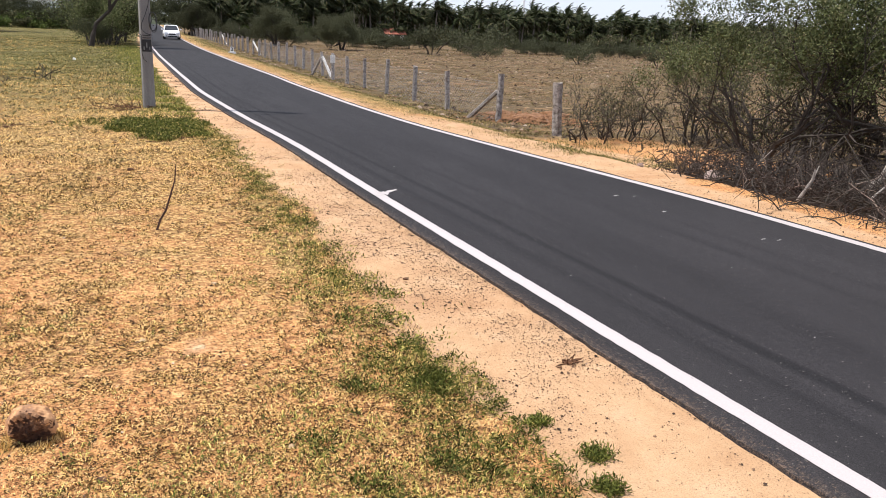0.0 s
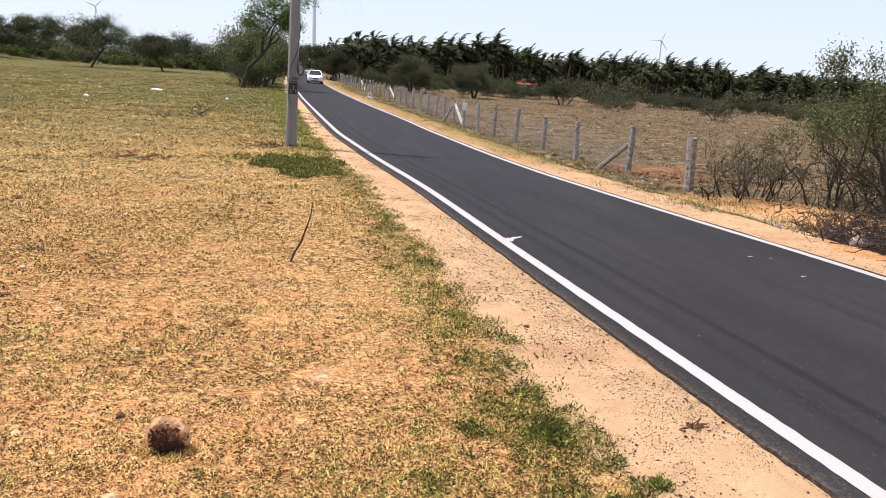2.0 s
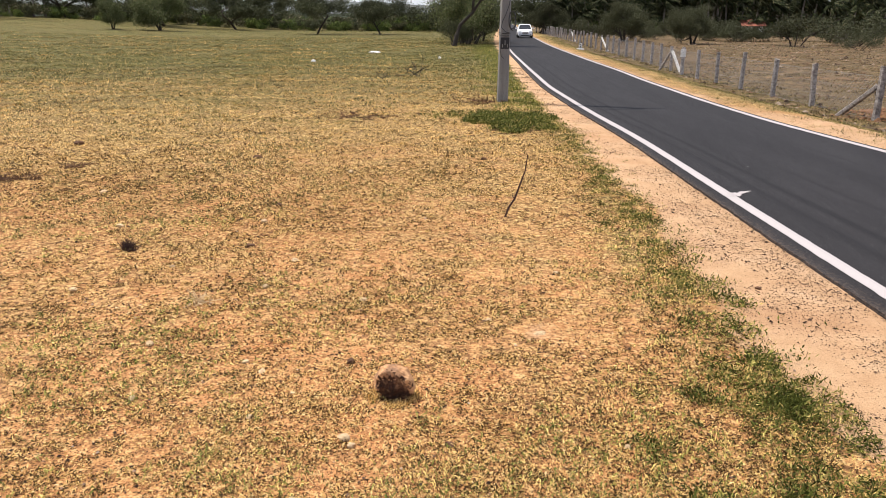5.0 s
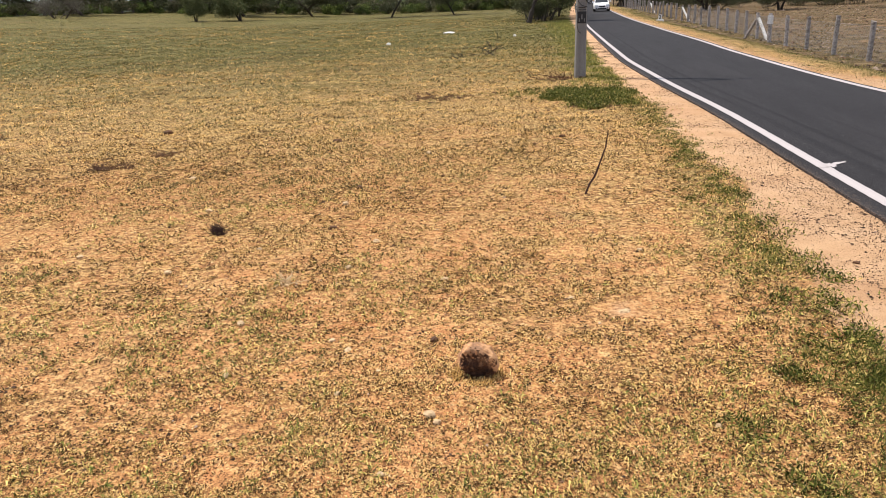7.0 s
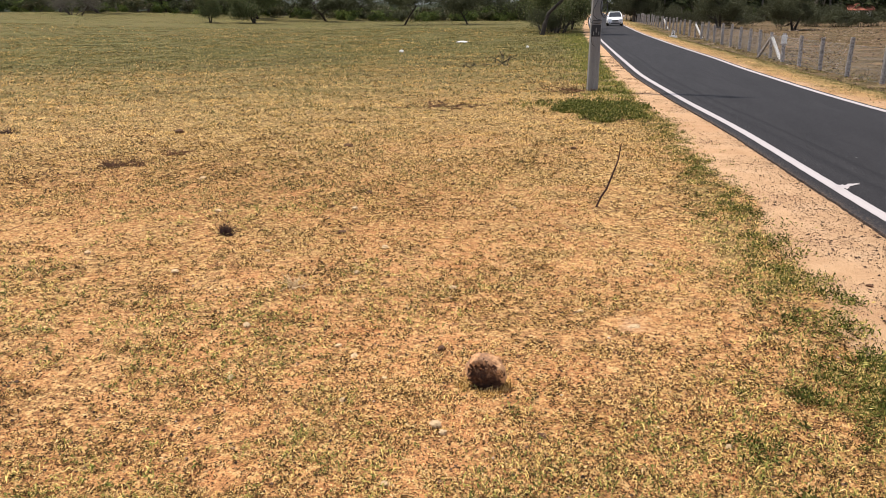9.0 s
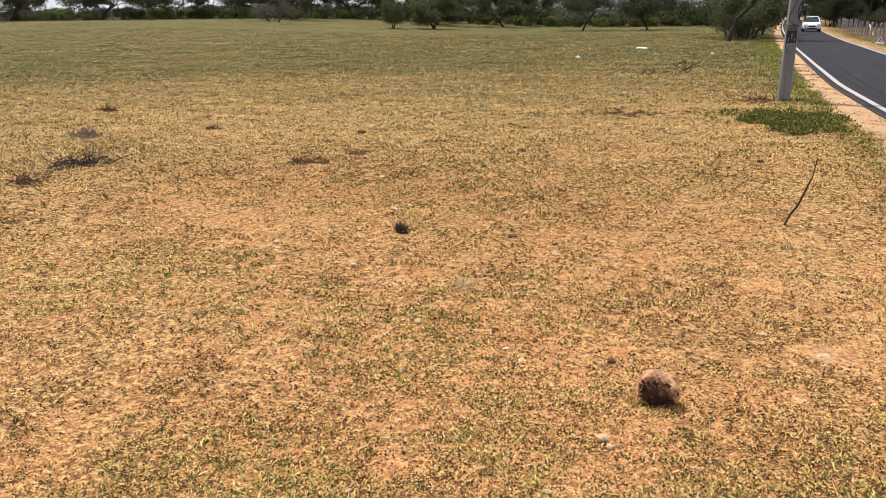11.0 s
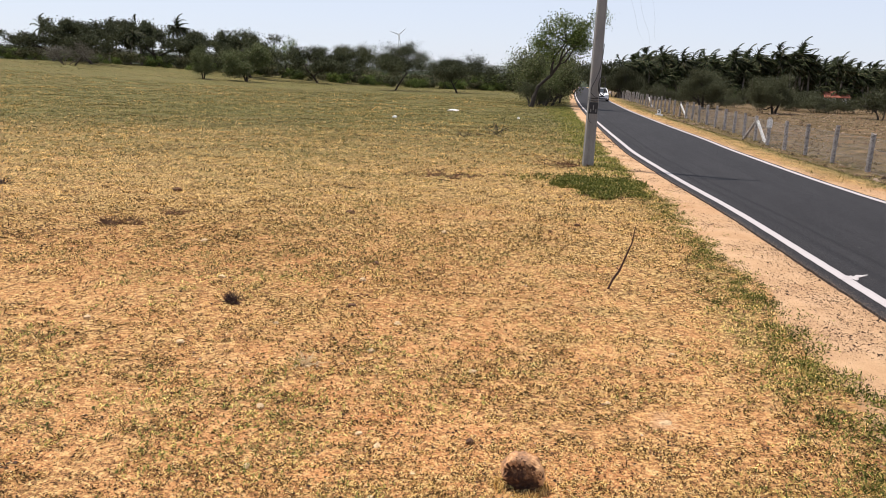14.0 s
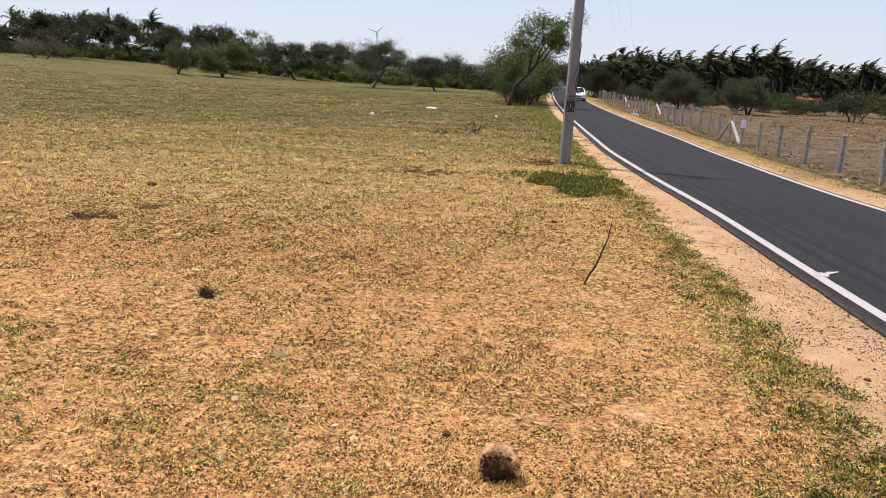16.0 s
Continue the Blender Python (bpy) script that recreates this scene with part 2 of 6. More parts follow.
M_FIELDBUSH = leafy("field_bush_leaf", [(0.0, (0.042, 0.046, 0.024)), (0.5, (0.070, 0.074, 0.037)), (1.0, (0.105, 0.104, 0.058))])
M_BLEACH = surface("bleached_stalk", [(0.3, (0.50, 0.36, 0.20)), (0.7, (0.70, 0.53, 0.32))], 9, 60)
M_GREEN = leafy("fresh_leaf", [(0.0, (0.0490, 0.0747, 0.0192)), (0.6, (0.1153, 0.1559, 0.0384)), (1.0, (0.2447, 0.2711, 0.0786))], 0.6, 0.25)
M_PALM = leafy("palm_leaf", [(0.0, (0.0110, 0.0168, 0.0059)), (0.6, (0.0267, 0.0360, 0.0117)), (0.88, (0.0533, 0.0602, 0.0241)), (1.0, (0.1720, 0.1462, 0.0731))], 0.7, 0.12)
# the darkest grass stop stands in for shadow within the tufts
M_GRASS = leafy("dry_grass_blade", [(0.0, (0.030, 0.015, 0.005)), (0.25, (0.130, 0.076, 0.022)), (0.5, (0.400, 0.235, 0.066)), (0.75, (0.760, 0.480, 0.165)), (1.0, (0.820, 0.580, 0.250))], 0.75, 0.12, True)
M_WEED = leafy("green_weed", [(0.0, (0.0426, 0.0522, 0.0115)), (0.35, (0.1229, 0.1411, 0.0288)), (0.7, (0.2906, 0.2779, 0.0653)), (1.0, (0.7515, 0.5547, 0.1949))], 0.6, 0.2, True)
M_TURF = leafy("olive_turf", [(0.0, (0.0365, 0.0413, 0.0117)), (0.4, (0.0990, 0.0946, 0.0274)), (0.75, (0.2084, 0.1746, 0.0573)), (1.0, (0.4794, 0.3493, 0.1458))], 0.7, 0.15, True)
M_STUBBLE = leafy("stubble_blade", [(0.0, (0.0605, 0.0389, 0.0173)), (0.5, (0.1901, 0.1339, 0.0605)), (0.85, (0.3629, 0.2765, 0.1469)), (1.0, (0.1036, 0.0994, 0.0345))], 0.8, 0.1, True)
# darkest litter stop: brown dead leaf, deepened to pass for shadow
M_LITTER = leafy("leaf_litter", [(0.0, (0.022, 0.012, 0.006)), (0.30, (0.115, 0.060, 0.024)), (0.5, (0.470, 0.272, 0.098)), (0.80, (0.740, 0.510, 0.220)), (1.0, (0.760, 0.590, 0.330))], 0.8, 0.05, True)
M_GRAVEL = leafy("road_gravel", [(0.0, (0.022, 0.017, 0.013)), (0.45, (0.083, 0.053, 0.038)), (0.75, (0.270, 0.165, 0.105)), (1.0, (0.465, 0.375, 0.300))], 0.9, 0.0, True)
M_STRAW = leafy("dry_grey_leaf", [(0.0, (0.07, 0.06, 0.045)), (1.0, (0.20, 0.18, 0.14))])
M_ROCK = surface("brown_rock", [(0.24, (0.12, 0.06, 0.035)), (0.38, (0.28, 0.15, 0.080)), (0.50, (0.47, 0.245, 0.115)), (0.66, (0.62, 0.36, 0.175))], 14, 70, bumps=0.5, depth=0.012, vary=0.02)
# dark stone of the rock's hollow, made darker to hold the shade there
M_ROCKHOLLOW = surface("shaded_rock", [(0.34, (0.030, 0.012, 0.006)), (0.50, (0.095, 0.040, 0.020)), (0.64, (0.27, 0.140, 0.070))], 22, 90, bumps=1.0, depth=0.02, vary=0.02)
M_CLOD = surface("dark_clod", [(0.3, (0.0625, 0.0300, 0.0154)), (0.7, (0.1875, 0.0850, 0.0385))], 14, 80, bumps=0.9)
M_PEBBLE = surface("pale_stone", [(0.3, (0.4256, 0.2912, 0.1568)), (0.7, (0.6272, 0.4592, 0.2744))], 7, 60)
M_WHITE = surface("whitewash", [(0.25, (0.442, 0.416, 0.383)), (0.5, (0.663, 0.646, 0.620))], 8, 60, vary=0.05)
M_LIME = surface("fresh_limewash", [(0.25, (0.66, 0.64, 0.61)), (0.5, (0.80, 0.79, 0.77))], 8, 60, vary=0.03)
M_WIRE = plain("galvanised_wire", (0.30, 0.30, 0.31), 0.5, 0.7)
M_CABLE = plain("black_cable", (0.02, 0.02, 0.022), 0.5)
M_BLACK = plain("black_paint", (0.015, 0.015, 0.017), 0.6)
M_CAR = plain("white_car_paint", (0.80, 0.80, 0.82), 0.42, 0.0, 0.35)
M_GLASS = plain("car_glass", (0.015, 0.018, 0.02), 0.08, 0.0, 0.8)
M_TYRE = plain("tyre_rubber", (0.018, 0.018, 0.018), 0.85)
M_CHROME = plain("chrome", (0.55, 0.55, 0.56), 0.2, 1.0)
M_LAMP = plain("headlamp_lens", (0.62, 0.65, 0.68), 0.12)
M_TURBINE = plain("turbine_steel", (0.82, 0.83, 0.85), 0.6)
M_RED = plain("red_roof_tile", (0.32, 0.10, 0.06), 0.8)
M_BRUSH = surface("cut_brushwood", [(0.3, (0.0219, 0.0137, 0.0107)), (0.6, (0.0488, 0.0322, 0.0253)), (0.8, (0.1170, 0.0878, 0.0731))], 2.5, 60)
M_BOULDER = surface("pink_boulder", [(0.3, (0.2448, 0.1778, 0.1512)), (0.7, (0.4032, 0.3146, 0.2880))], 9, 60)
M_EARTH = surface("red_earth", [(0.3, (0.1500, 0.0688, 0.0330)), (0.55, (0.2850, 0.1377, 0.0618)), (0.8, (0.3450, 0.2025, 0.0990))], 8, 50, bumps=1.0, depth=0.05)
M_WOODS = surface("far_woods", [(0.35, (0.030, 0.040, 0.022)), (0.65, (0.075, 0.090, 0.055))], 0.25, 2.0, bumps=0.0, vary=0.0)
M_HILL = surface("far_hill", [(0.3, (0.1014, 0.1170, 0.1170)), (0.7, (0.1638, 0.1716, 0.1638))], 0.01, 0.2, bumps=0.0, vary=0.0)

# ---- helpers for meshes ----


class Geo:
    """Vertices and faces gathered for one mesh."""

    def __init__(self):
        self.v, self.f = [], []

    def box(self, m, sx, sy, sz, taper=1.0, bevel=0.0):
        """A box on its base; taper narrows the top."""
        b = bevel
        n = len(self.v)
        rings = [(0, 1.0 - b * 2), (b * sz * 0.5, 1.0), (sz * (1 - b * 0.5), taper), (sz, taper * (1 - b * 2))] if b else [(0, 1.0), (sz, taper)]
        for z, k in rings:
            for x, y in ((-1, -1), (1, -1), (1, 1), (-1, 1)):
                self.v.append(m @ Vector((x * sx * k / 2, y * sy * k / 2, z)))
        for r in range(len(rings) - 1):
            for i in range(4):
                j = (i + 1) % 4
                self.f.append((n + r * 4 + i, n + r * 4 + j, n + r * 4 + 4 + j, n + r * 4 + 4 + i))
        self.f.append((n + 3, n + 2, n + 1, n))
        t = n + 4 * (len(rings) - 1)
        self.f.append((t, t + 1, t + 2, t + 3))
        return self

    def tube(self, pts, radii, sides=5, cap=True):
        n = len(self.v)
        pts = [Vector(p) for p in pts]
        for i, p in enumerate(pts):
            d = (pts[min(i + 1, len(pts) - 1)] - pts[max(i - 1, 0)])
            d = d.normalized() if d.length > 1e-9 else Vector((0, 0, 1))
            a = d.cross(Vector((0.31, 0.17, 0.93))).normalized()
            b = d.cross(a)
            for k in range(sides):
                t = 2 * math.pi * k / sides
                self.v.append(p + (a * math.cos(t) + b * math.sin(t)) * radii[i])
        for i in range(len(pts) - 1):
            for k in range(sides):
                j = (k + 1) % sides
                self.f.append((n + i * sides + k, n + i * sides + j, n + (i + 1) * sides + j, n + (i + 1) * sides + k))
        if cap:
            self.f.append(tuple(n + k for k in reversed(range(sides))))
            self.f.append(tuple(n + (len(pts) - 1) * sides + k for k in range(sides)))
        return self

    def lathe(self, profile, m, sides=16):
        """profile: (radius, z) from below upwards, about m's z axis."""
        n = len(self.v)
        for r, z in profile:
            for k in range(sides):
                t = 2 * math.pi * k / sides
                self.v.append(m @ Vector((r * math.cos(t), r * math.sin(t), z)))
        for i in range(len(profile) - 1):
            for k in range(sides):
                j = (k + 1) % sides
                self.f.append((n + i * sides + k, n + i * sides + j, n + (i + 1) * sides + j, n + (i + 1) * sides + k))
        self.f.append(tuple(n + k for k in reversed(range(sides))))
        self.f.append(tuple(n + (len(profile) - 1) * sides + k for k in range(sides)))
        return self

    def mesh(self, name, mat, smooth=False):
        me = bpy.data.meshes.new(name)
        me.from_pydata([tuple(p) for p in self.v], [], self.f)
        me.materials.append(mat)
        if smooth:
            me.polygons.foreach_set("use_smooth", [True] * len(me.polygons))
        me.update()
        return me


def part(name, geo, mat, parent, label="", smooth=False):
    ob = new(name, geo.mesh(name, mat, smooth) if isinstance(geo, Geo) else geo)
    ob.parent = parent
    return tagged(ob, label)


def thing(name, place, label, category, group="", kind=""):
    ob = new(name)
    ob.matrix_world = place if isinstance(place, Matrix) else Matrix.Translation(place)
    return tagged(ob, label, category, group, kind)


def single(name, geo, mat, place, label, category, group="", kind="", smooth=False):
    ob = new(name, geo.mesh(name, mat, smooth) if isinstance(geo, Geo) else geo)
    ob.matrix_world = place if isinstance(place, Matrix) else Matrix.Translation(place)
    return tagged(ob, label, category, group, kind)


def polys(name, verts, sides, mat, shade=None):
    """A mesh of many loose polygons of that many sides, from an array (n * sides, 3)."""
    me = bpy.data.meshes.new(name)
    n = len(verts)
    me.vertices.add(n)
    me.vertices.foreach_set("co", np.ascontiguousarray(verts, dtype=np.float32).ravel())
    me.loops.add(n)
    me.loops.foreach_set("vertex_index", np.arange(n, dtype=np.int32))
    me.polygons.add(n // sides)
    me.polygons.foreach_set("loop_start", np.arange(0, n, sides, dtype=np.int32))
    if shade is not None:
        at = me.attributes.new("shade", "FLOAT", "POINT")
        at.data.foreach_set("value", np.repeat(np.clip(shade, 0, 1), sides).astype(np.float32))
    me.materials.append(mat)
    me.update(calc_edges=True)
    return me


def unit(v):
    return v / np.maximum(np.linalg.norm(v, axis=-1, keepdims=True), 1e-9)


def leaves(rng, places, length, width, up=0.3):
    """Pointed four-sided leaves at the given places, turned at random."""
    n = len(places)
    d = rng.normal(size=(n, 3))
    d[:, 2] += up
    d = unit(d)
    s = unit(np.cross(d, rng.normal(size=(n, 3))))
    ln = (length * rng.uniform(0.6, 1.4, n))[:, None]
    wd = (width * rng.uniform(0.6, 1.4, n))[:, None]
    p = places
    return np.stack([p, p + d * ln * 0.5 + s * wd * 0.5, p + d * ln, p + d * ln * 0.5 - s * wd * 0.5], 1).reshape(-1, 3)


def small_leaves(rng, places, length, width):
    """Three-sided leaves for crowns that are only seen from afar."""
    n = len(places)
    d = unit(rng.normal(size=(n, 3)) + np.array([0, 0, 0.3]))
    s = unit(np.cross(d, rng.normal(size=(n, 3))))
    ln = (length * rng.uniform(0.6, 1.4, n))[:, None]
    wd = (width * rng.uniform(0.6, 1.4, n))[:, None]
    return np.stack([places, places + d * ln * 0.75 + s * wd * 0.7, places + d * ln - s * wd * 0.5], 1).reshape(-1, 3)


# ---- lie of the land ----
LEFT_Y = [-80.0, -30.0, -8.0, 0.0, 1.90, 3.27, 4.92, 6.72, 8.54, 11.57, 15.5, 21.0, 30.0, 42.0, 60.0, 80.0, 110.0, 160.0, 400.0, 1800.0]
LEFT_X = [9.0, 5.4, 3.60, 3.02, 2.82, 2.68, 2.54, 2.37, 2.21, 1.96, 1.46, 0.90, 0.38, -0.27, -1.05, -1.75, -2.6, -3.6, -7.0, -27.0]
RIGHT_Y = [-80.0, -30.0, -8.0, 0.0, 4.80, 6.51, 7.69, 9.19, 11.2, 14.2, 17.7, 24.0, 28.0, 37.3, 51.6, 60.0, 76.8, 110.0, 160.0, 400.0, 1800.0]
RIGHT_X = [13.2, 9.6, 7.60, 6.85, 6.28, 6.08, 5.87, 5.55, 5.16, 4.62, 4.26, 3.83, 3.68, 3.10, 2.37, 2.05, 1.55, 0.75, -0.25, -3.65, -23.6]


def _smooth_curve(ys, xs):
    """A dense, rounded version of a plan line."""
    t = np.concatenate([np.arange(-80, 120, 0.5), np.linspace(120, 1800, 120)])
    x = np.interp(t, ys, xs)
    for _ in range(6):
        x[1:400] = 0.25 * x[0:399] + 0.5 * x[1:400] + 0.25 * x[2:401]
    return t, x


_LT, _LX = _smooth_curve(LEFT_Y, LEFT_X)
_RT, _RX = _smooth_curve(RIGHT_Y, RIGHT_X)


def line_left(y):
    return np.interp(y, _LT, _LX)


def line_right(y):
    return np.interp(y, _RT, _RX)


def step(a, b, v):
    u = np.clip((v - a) / (b - a), 0, 1)
    return u * u * (3 - 2 * u)


def land(x, y):
    """Height of the ground, with no small unevenness."""
    x, y = np.asarray(x, float), np.asarray(y, float)
    r = np.hypot(x, y)
    k = np.where(r > 220, 220 / np.maximum(r, 1), 1.0)
    z = -0.0120 * x * k + 0.0042 * y * k
    z = z + 1.8 * step(25, 70, -x) * step(20, 60, y)
    z = z + 0.06 * np.exp(-((x + 0.5) / 1.3) ** 2 - ((y - 2.7) / 1.2) ** 2)
    z = z - 0.28 * step(0.9, 2.6, x - line_right(y)) * (1 - 0.6 * step(45, 90, y))
    return z


def ground_z(x, y):
    return float(land(x, y))


def rough_land(x, y):
    """The ground with its low bumps, flat under the road."""
    x, y = np.asarray(x, float), np.asarray(y, float)
    off = np.maximum(line_left(y) - 0.2 - x, x - line_right(y) - 0.12)
    w = step(0.0, 0.8, off) * (1 - step(60, 160, np.hypot(x, y)))
    u = 0.016 * np.sin(x * 2.1 + 1.3 * np.sin(y * 1.3)) * np.sin(y * 1.7 + 0.8 * np.sin(x * 1.9))
    u = u + 0.009 * np.sin(x * 6.3 + 2 * np.sin(y * 3.7)) * np.sin(y * 5.9 + 1.7 * np.sin(x * 4.9))
    edge = -0.016 * (1 - step(-0.05, 0.2, off))
    return land(x, y) + u * w + edge


def rough_z(x, y):
    return float(rough_land(x, y))


def trodden(x, y):
    """A faint trodden strip across the field beside the road, 0 to 1."""
    return np.exp(-((x - 0.75 + 0.075 * y) / 0.42) ** 2) * step(3.2, 4.5, y) * step(13.0, 9.0, y)


# ---- large structure ----


def build_ground():
    def axis(lo, hi):
        a = [0.0]
        h = 0.17
        while a[-1] < hi:
            a.append(a[-1] + h)
            if a[-1] > 9:
                h = max(0.17, (a[-1] - 9) * 0.05 + 0.17)
        c = [0.0]
        h = 0.17
        while c[-1] > lo:
            c.append(c[-1] - h)
            if -c[-1] > 9:
                h = max(0.17, (-c[-1] - 9) * 0.05 + 0.17)
        return np.array(sorted(set(c[1:] + a)))

    xs, ys = axis(-2400, 2400), axis(-2400, 2400)
    ys = np.sort(np.concatenate([ys[ys < 9], np.arange(9, 24, 0.2), ys[ys > 24]]))
    X, Y = np.meshgrid(xs, ys)
    Z = rough_land(X, Y)
    nx, ny = len(xs), len(ys)
    co = np.stack([X, Y, Z], -1).reshape(-1, 3)
    i = (np.arange(ny - 1)[:, None] * nx + np.arange(nx - 1)[None]).ravel()
    faces = np.stack([i, i + 1, i + 1 + nx, i + nx], 1)
    me = bpy.data.meshes.new("ground")
    me.vertices.add(len(co))
    me.vertices.foreach_set("co", co.astype(np.float32).ravel())
    me.loops.add(faces.size)
    me.loops.foreach_set("vertex_index", faces.astype(np.int32).ravel())
    me.polygons.add(len(faces))
    me.polygons.foreach_set("loop_start", np.arange(0, faces.size, 4, dtype=np.int32))
    me.update(calc_edges=True)
    me.polygons.foreach_set("use_smooth", np.ones(len(faces), dtype=bool))
    x, y = co[:, 0], co[:, 1]
    wob = 0.10 * np.sin(y * 1.1) + 0.06 * np.sin(y * 2.7 + 1)
    lw = np.interp(y, [-20, 2.5, 3.3, 4.6, 6.4, 9, 13, 20, 31, 60, 200], [1.2, 1.05, 0.98, 0.95, 0.92, 0.82, 0.72, 0.62, 0.52, 0.6, 0.4])
    rw = np.interp(y, [-20, 4, 8, 9.5, 11, 13.5, 15.5, 20, 30, 60, 200], [0.9, 0.6, 0.7, 2.2, 3.4, 2.8, 1.1, 0.6, 0.5, 0.5, 0.4])
    left = 1 - step(-0.12, 0.12, line_left(y) - 0.2 - x - lw + wob)
    right = 1 - step(-0.3, 0.3, x - line_right(y) - rw - wob)
    sand = np.where(x < line_left(y), left, right * (0.37 + 0.43 * step(17, 12, y) + 0.14 * np.sin(x * 2.3 + 2 * np.sin(y * 1.1)) * np.sin(y * 1.9) + 0.4 * np.exp(-np.maximum(x - line_right(y) - 0.1, 0) / 0.25)))
    sand = np.where((x > line_left(y)) & (x < line_right(y)), 1.0, sand)
    r = np.hypot(x, y)
    green = np.where(x < line_left(y), 0.02 + 0.86 * step(5, 34, r) + 0.14 * np.sin(x * 0.31 + 1.7 * np.sin(y * 0.17)) * np.sin(y * 0.27), 0.45 * step(0.5, 1.1, x - line_right(y)) * step(13, 17, y) + 0.2 * step(0.8, 2.0, x - line_right(y)))
    verge = np.exp(-((line_left(y) - 0.2 - x - lw - 0.2) / 0.28) ** 2) * (y < 60)
    green = green + 0.22 * verge
    tilled = 0.85 * step(1.2, 3.0, x - line_right(y)) * np.maximum(step(13.0, 15.0, y), step(4.2, 6.0, x - line_right(y)))
    rust = step(0.0, 2.0, -x) * step(12, 7.0, -x) * np.exp(-((y - 7.0) / 2.0) ** 2) + 0.55 * step(5.0, 2.8, r)
    sand = np.maximum(sand, 0.30 * trodden(x, y))
    straw = np.where(x < line_left(y), 0.28 + 0.52 * step(3, 14, r), 0.15 + 0.50 * step(13, 18, y))
    sand = np.maximum(sand, 0.95 * np.exp(-((x - 0.22) / 0.17) ** 2 - ((y - 3.99) / 0.12) ** 2))
    for name, val in (("sand", sand), ("green", green), ("tilled", tilled), ("straw", straw), ("rust", rust)):
        a = me.attributes.new(name, "FLOAT", "POINT")
        a.data.foreach_set("value", val.astype(np.float32))
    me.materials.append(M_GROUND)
    ob = new("ground", me)
    return tagged(ob, "sandy orange ground with dry yellow grass litter", "ground", kind="structure")


def strip(name, mat, ys, xl, xr, lift, thick, crown=0.0, across=1, wear=False):
    """A slab along the road between two plan lines, with its edges turned down."""
    v, f, w, dust = [], [], [], []
    n = across + 1
    for y, a, b in zip(ys, xl, xr):
        row = []
        for k in range(n):
            t = k / across
            x = a + (b - a) * t
            z = ground_z(x, y) + lift + crown * 4 * t * (1 - t)
            row.append((x, y, z))
            dust.append(0.55 * math.exp(-t / 0.045) + 0.45 * math.exp(-(1 - t) / 0.02))
            w.append(sum(k * math.exp(-((t - c) / 0.014) ** 2) for c, k in ((0.15, 1.1), (0.225, 1.1), (0.37, 0.7), (0.60, 0.8), (0.68, 0.5))))
        v += [(row[0][0] - 0.01, y, row[0][2] - thick)] + row + [(row[-1][0] + 0.01, y, row[-1][2] - thick)]
        w = w[:-n] + [0.0] + w[-n:] + [0.0]
        dust = dust[:-n] + [0.3] + dust[-n:] + [0.3]
    m = n + 2
    for i in range(len(ys) - 1):
        for k in range(m - 1):
            f.append((i * m + k, i * m + k + 1, (i + 1) * m + k + 1, (i + 1) * m + k))
    me = bpy.data.meshes.new(name)
    me.from_pydata(v, [], f)
    if wear:
        a = me.attributes.new("wear", "FLOAT", "POINT")
        a.data.foreach_set("value", w)
        a = me.attributes.new("dust", "FLOAT", "POINT")
        a.data.foreach_set("value", dust)
    me.materials.append(mat)
    me.update()
    return new(name, me)


build_ground()
ROAD_Y = np.concatenate([np.arange(-60, 0, 2.0), np.arange(0, 10, 0.04), np.arange(10, 14, 0.08), np.arange(14, 30, 0.2), np.arange(30, 120, 1.0), np.linspace(120, 1500, 60)])
_rag = np.array([0.016 * noise.noise((y * 1.7, 3.1, 0)) + 0.010 * noise.noise((y * 6.0, 8.1, 0)) + 0.014 * noise.noise((y * 12.0, 4.1, 0)) for y in ROAD_Y])
_rag2 = np.array([0.035 * noise.noise((y * 1.5, 23.1, 0)) for y in ROAD_Y])
road = strip("road", M_ASPHALT, ROAD_Y, line_left(ROAD_Y) - 0.23 + _rag, line_right(ROAD_Y) + 0.12 + _rag2, 0.012, 0.06, 0.012, 44, True)
tagged(road, "dark grey asphalt lane with faint tyre streaks", "road", kind="structure")


def paint_line(name, curve, width, tag):
    """A thin painted strip that follows the crowned road."""
    ys = ROAD_Y
    xl, xr = line_left(ys) - 0.23 + _rag, line_right(ys) + 0.12 + _rag2
    v, f = [], []
    for i, y in enumerate(ys):
        wob = 0.006 * noise.noise((y * 4.0, 5.5, 0)) + 0.005 * noise.noise((y * 13.0, 1.5, 0))
        for x in (curve[i] - width / 2 + wob, curve[i] + width / 2 + 0.006 * noise.noise((y * 11.0, 9.5, 0))):
            t = (x - xl[i]) / (xr[i] - xl[i])
            v.append((x, y, ground_z(x, y) + 0.012 + 0.012 * 4 * t * (1 - t) + 0.004))
    for i in range(len(ys) - 1):
        f.append((2 * i, 2 * i + 1, 2 * i + 3, 2 * i + 2))
    me = bpy.data.meshes.new(name)
    me.from_pydata(v, [], f)
    me.materials.append(M_LINE)
    me.update()
    return tagged(new(name, me), tag, "road marking", kind="structure")


paint_line("edge_line_left", line_left(ROAD_Y) - 0.016, 0.118, "white painted edge line on the asphalt")
paint_line("edge_line_right", line_right(ROAD_Y) - 0.024, 0.132, "white painted edge line on the asphalt")

# ---- growing things ----


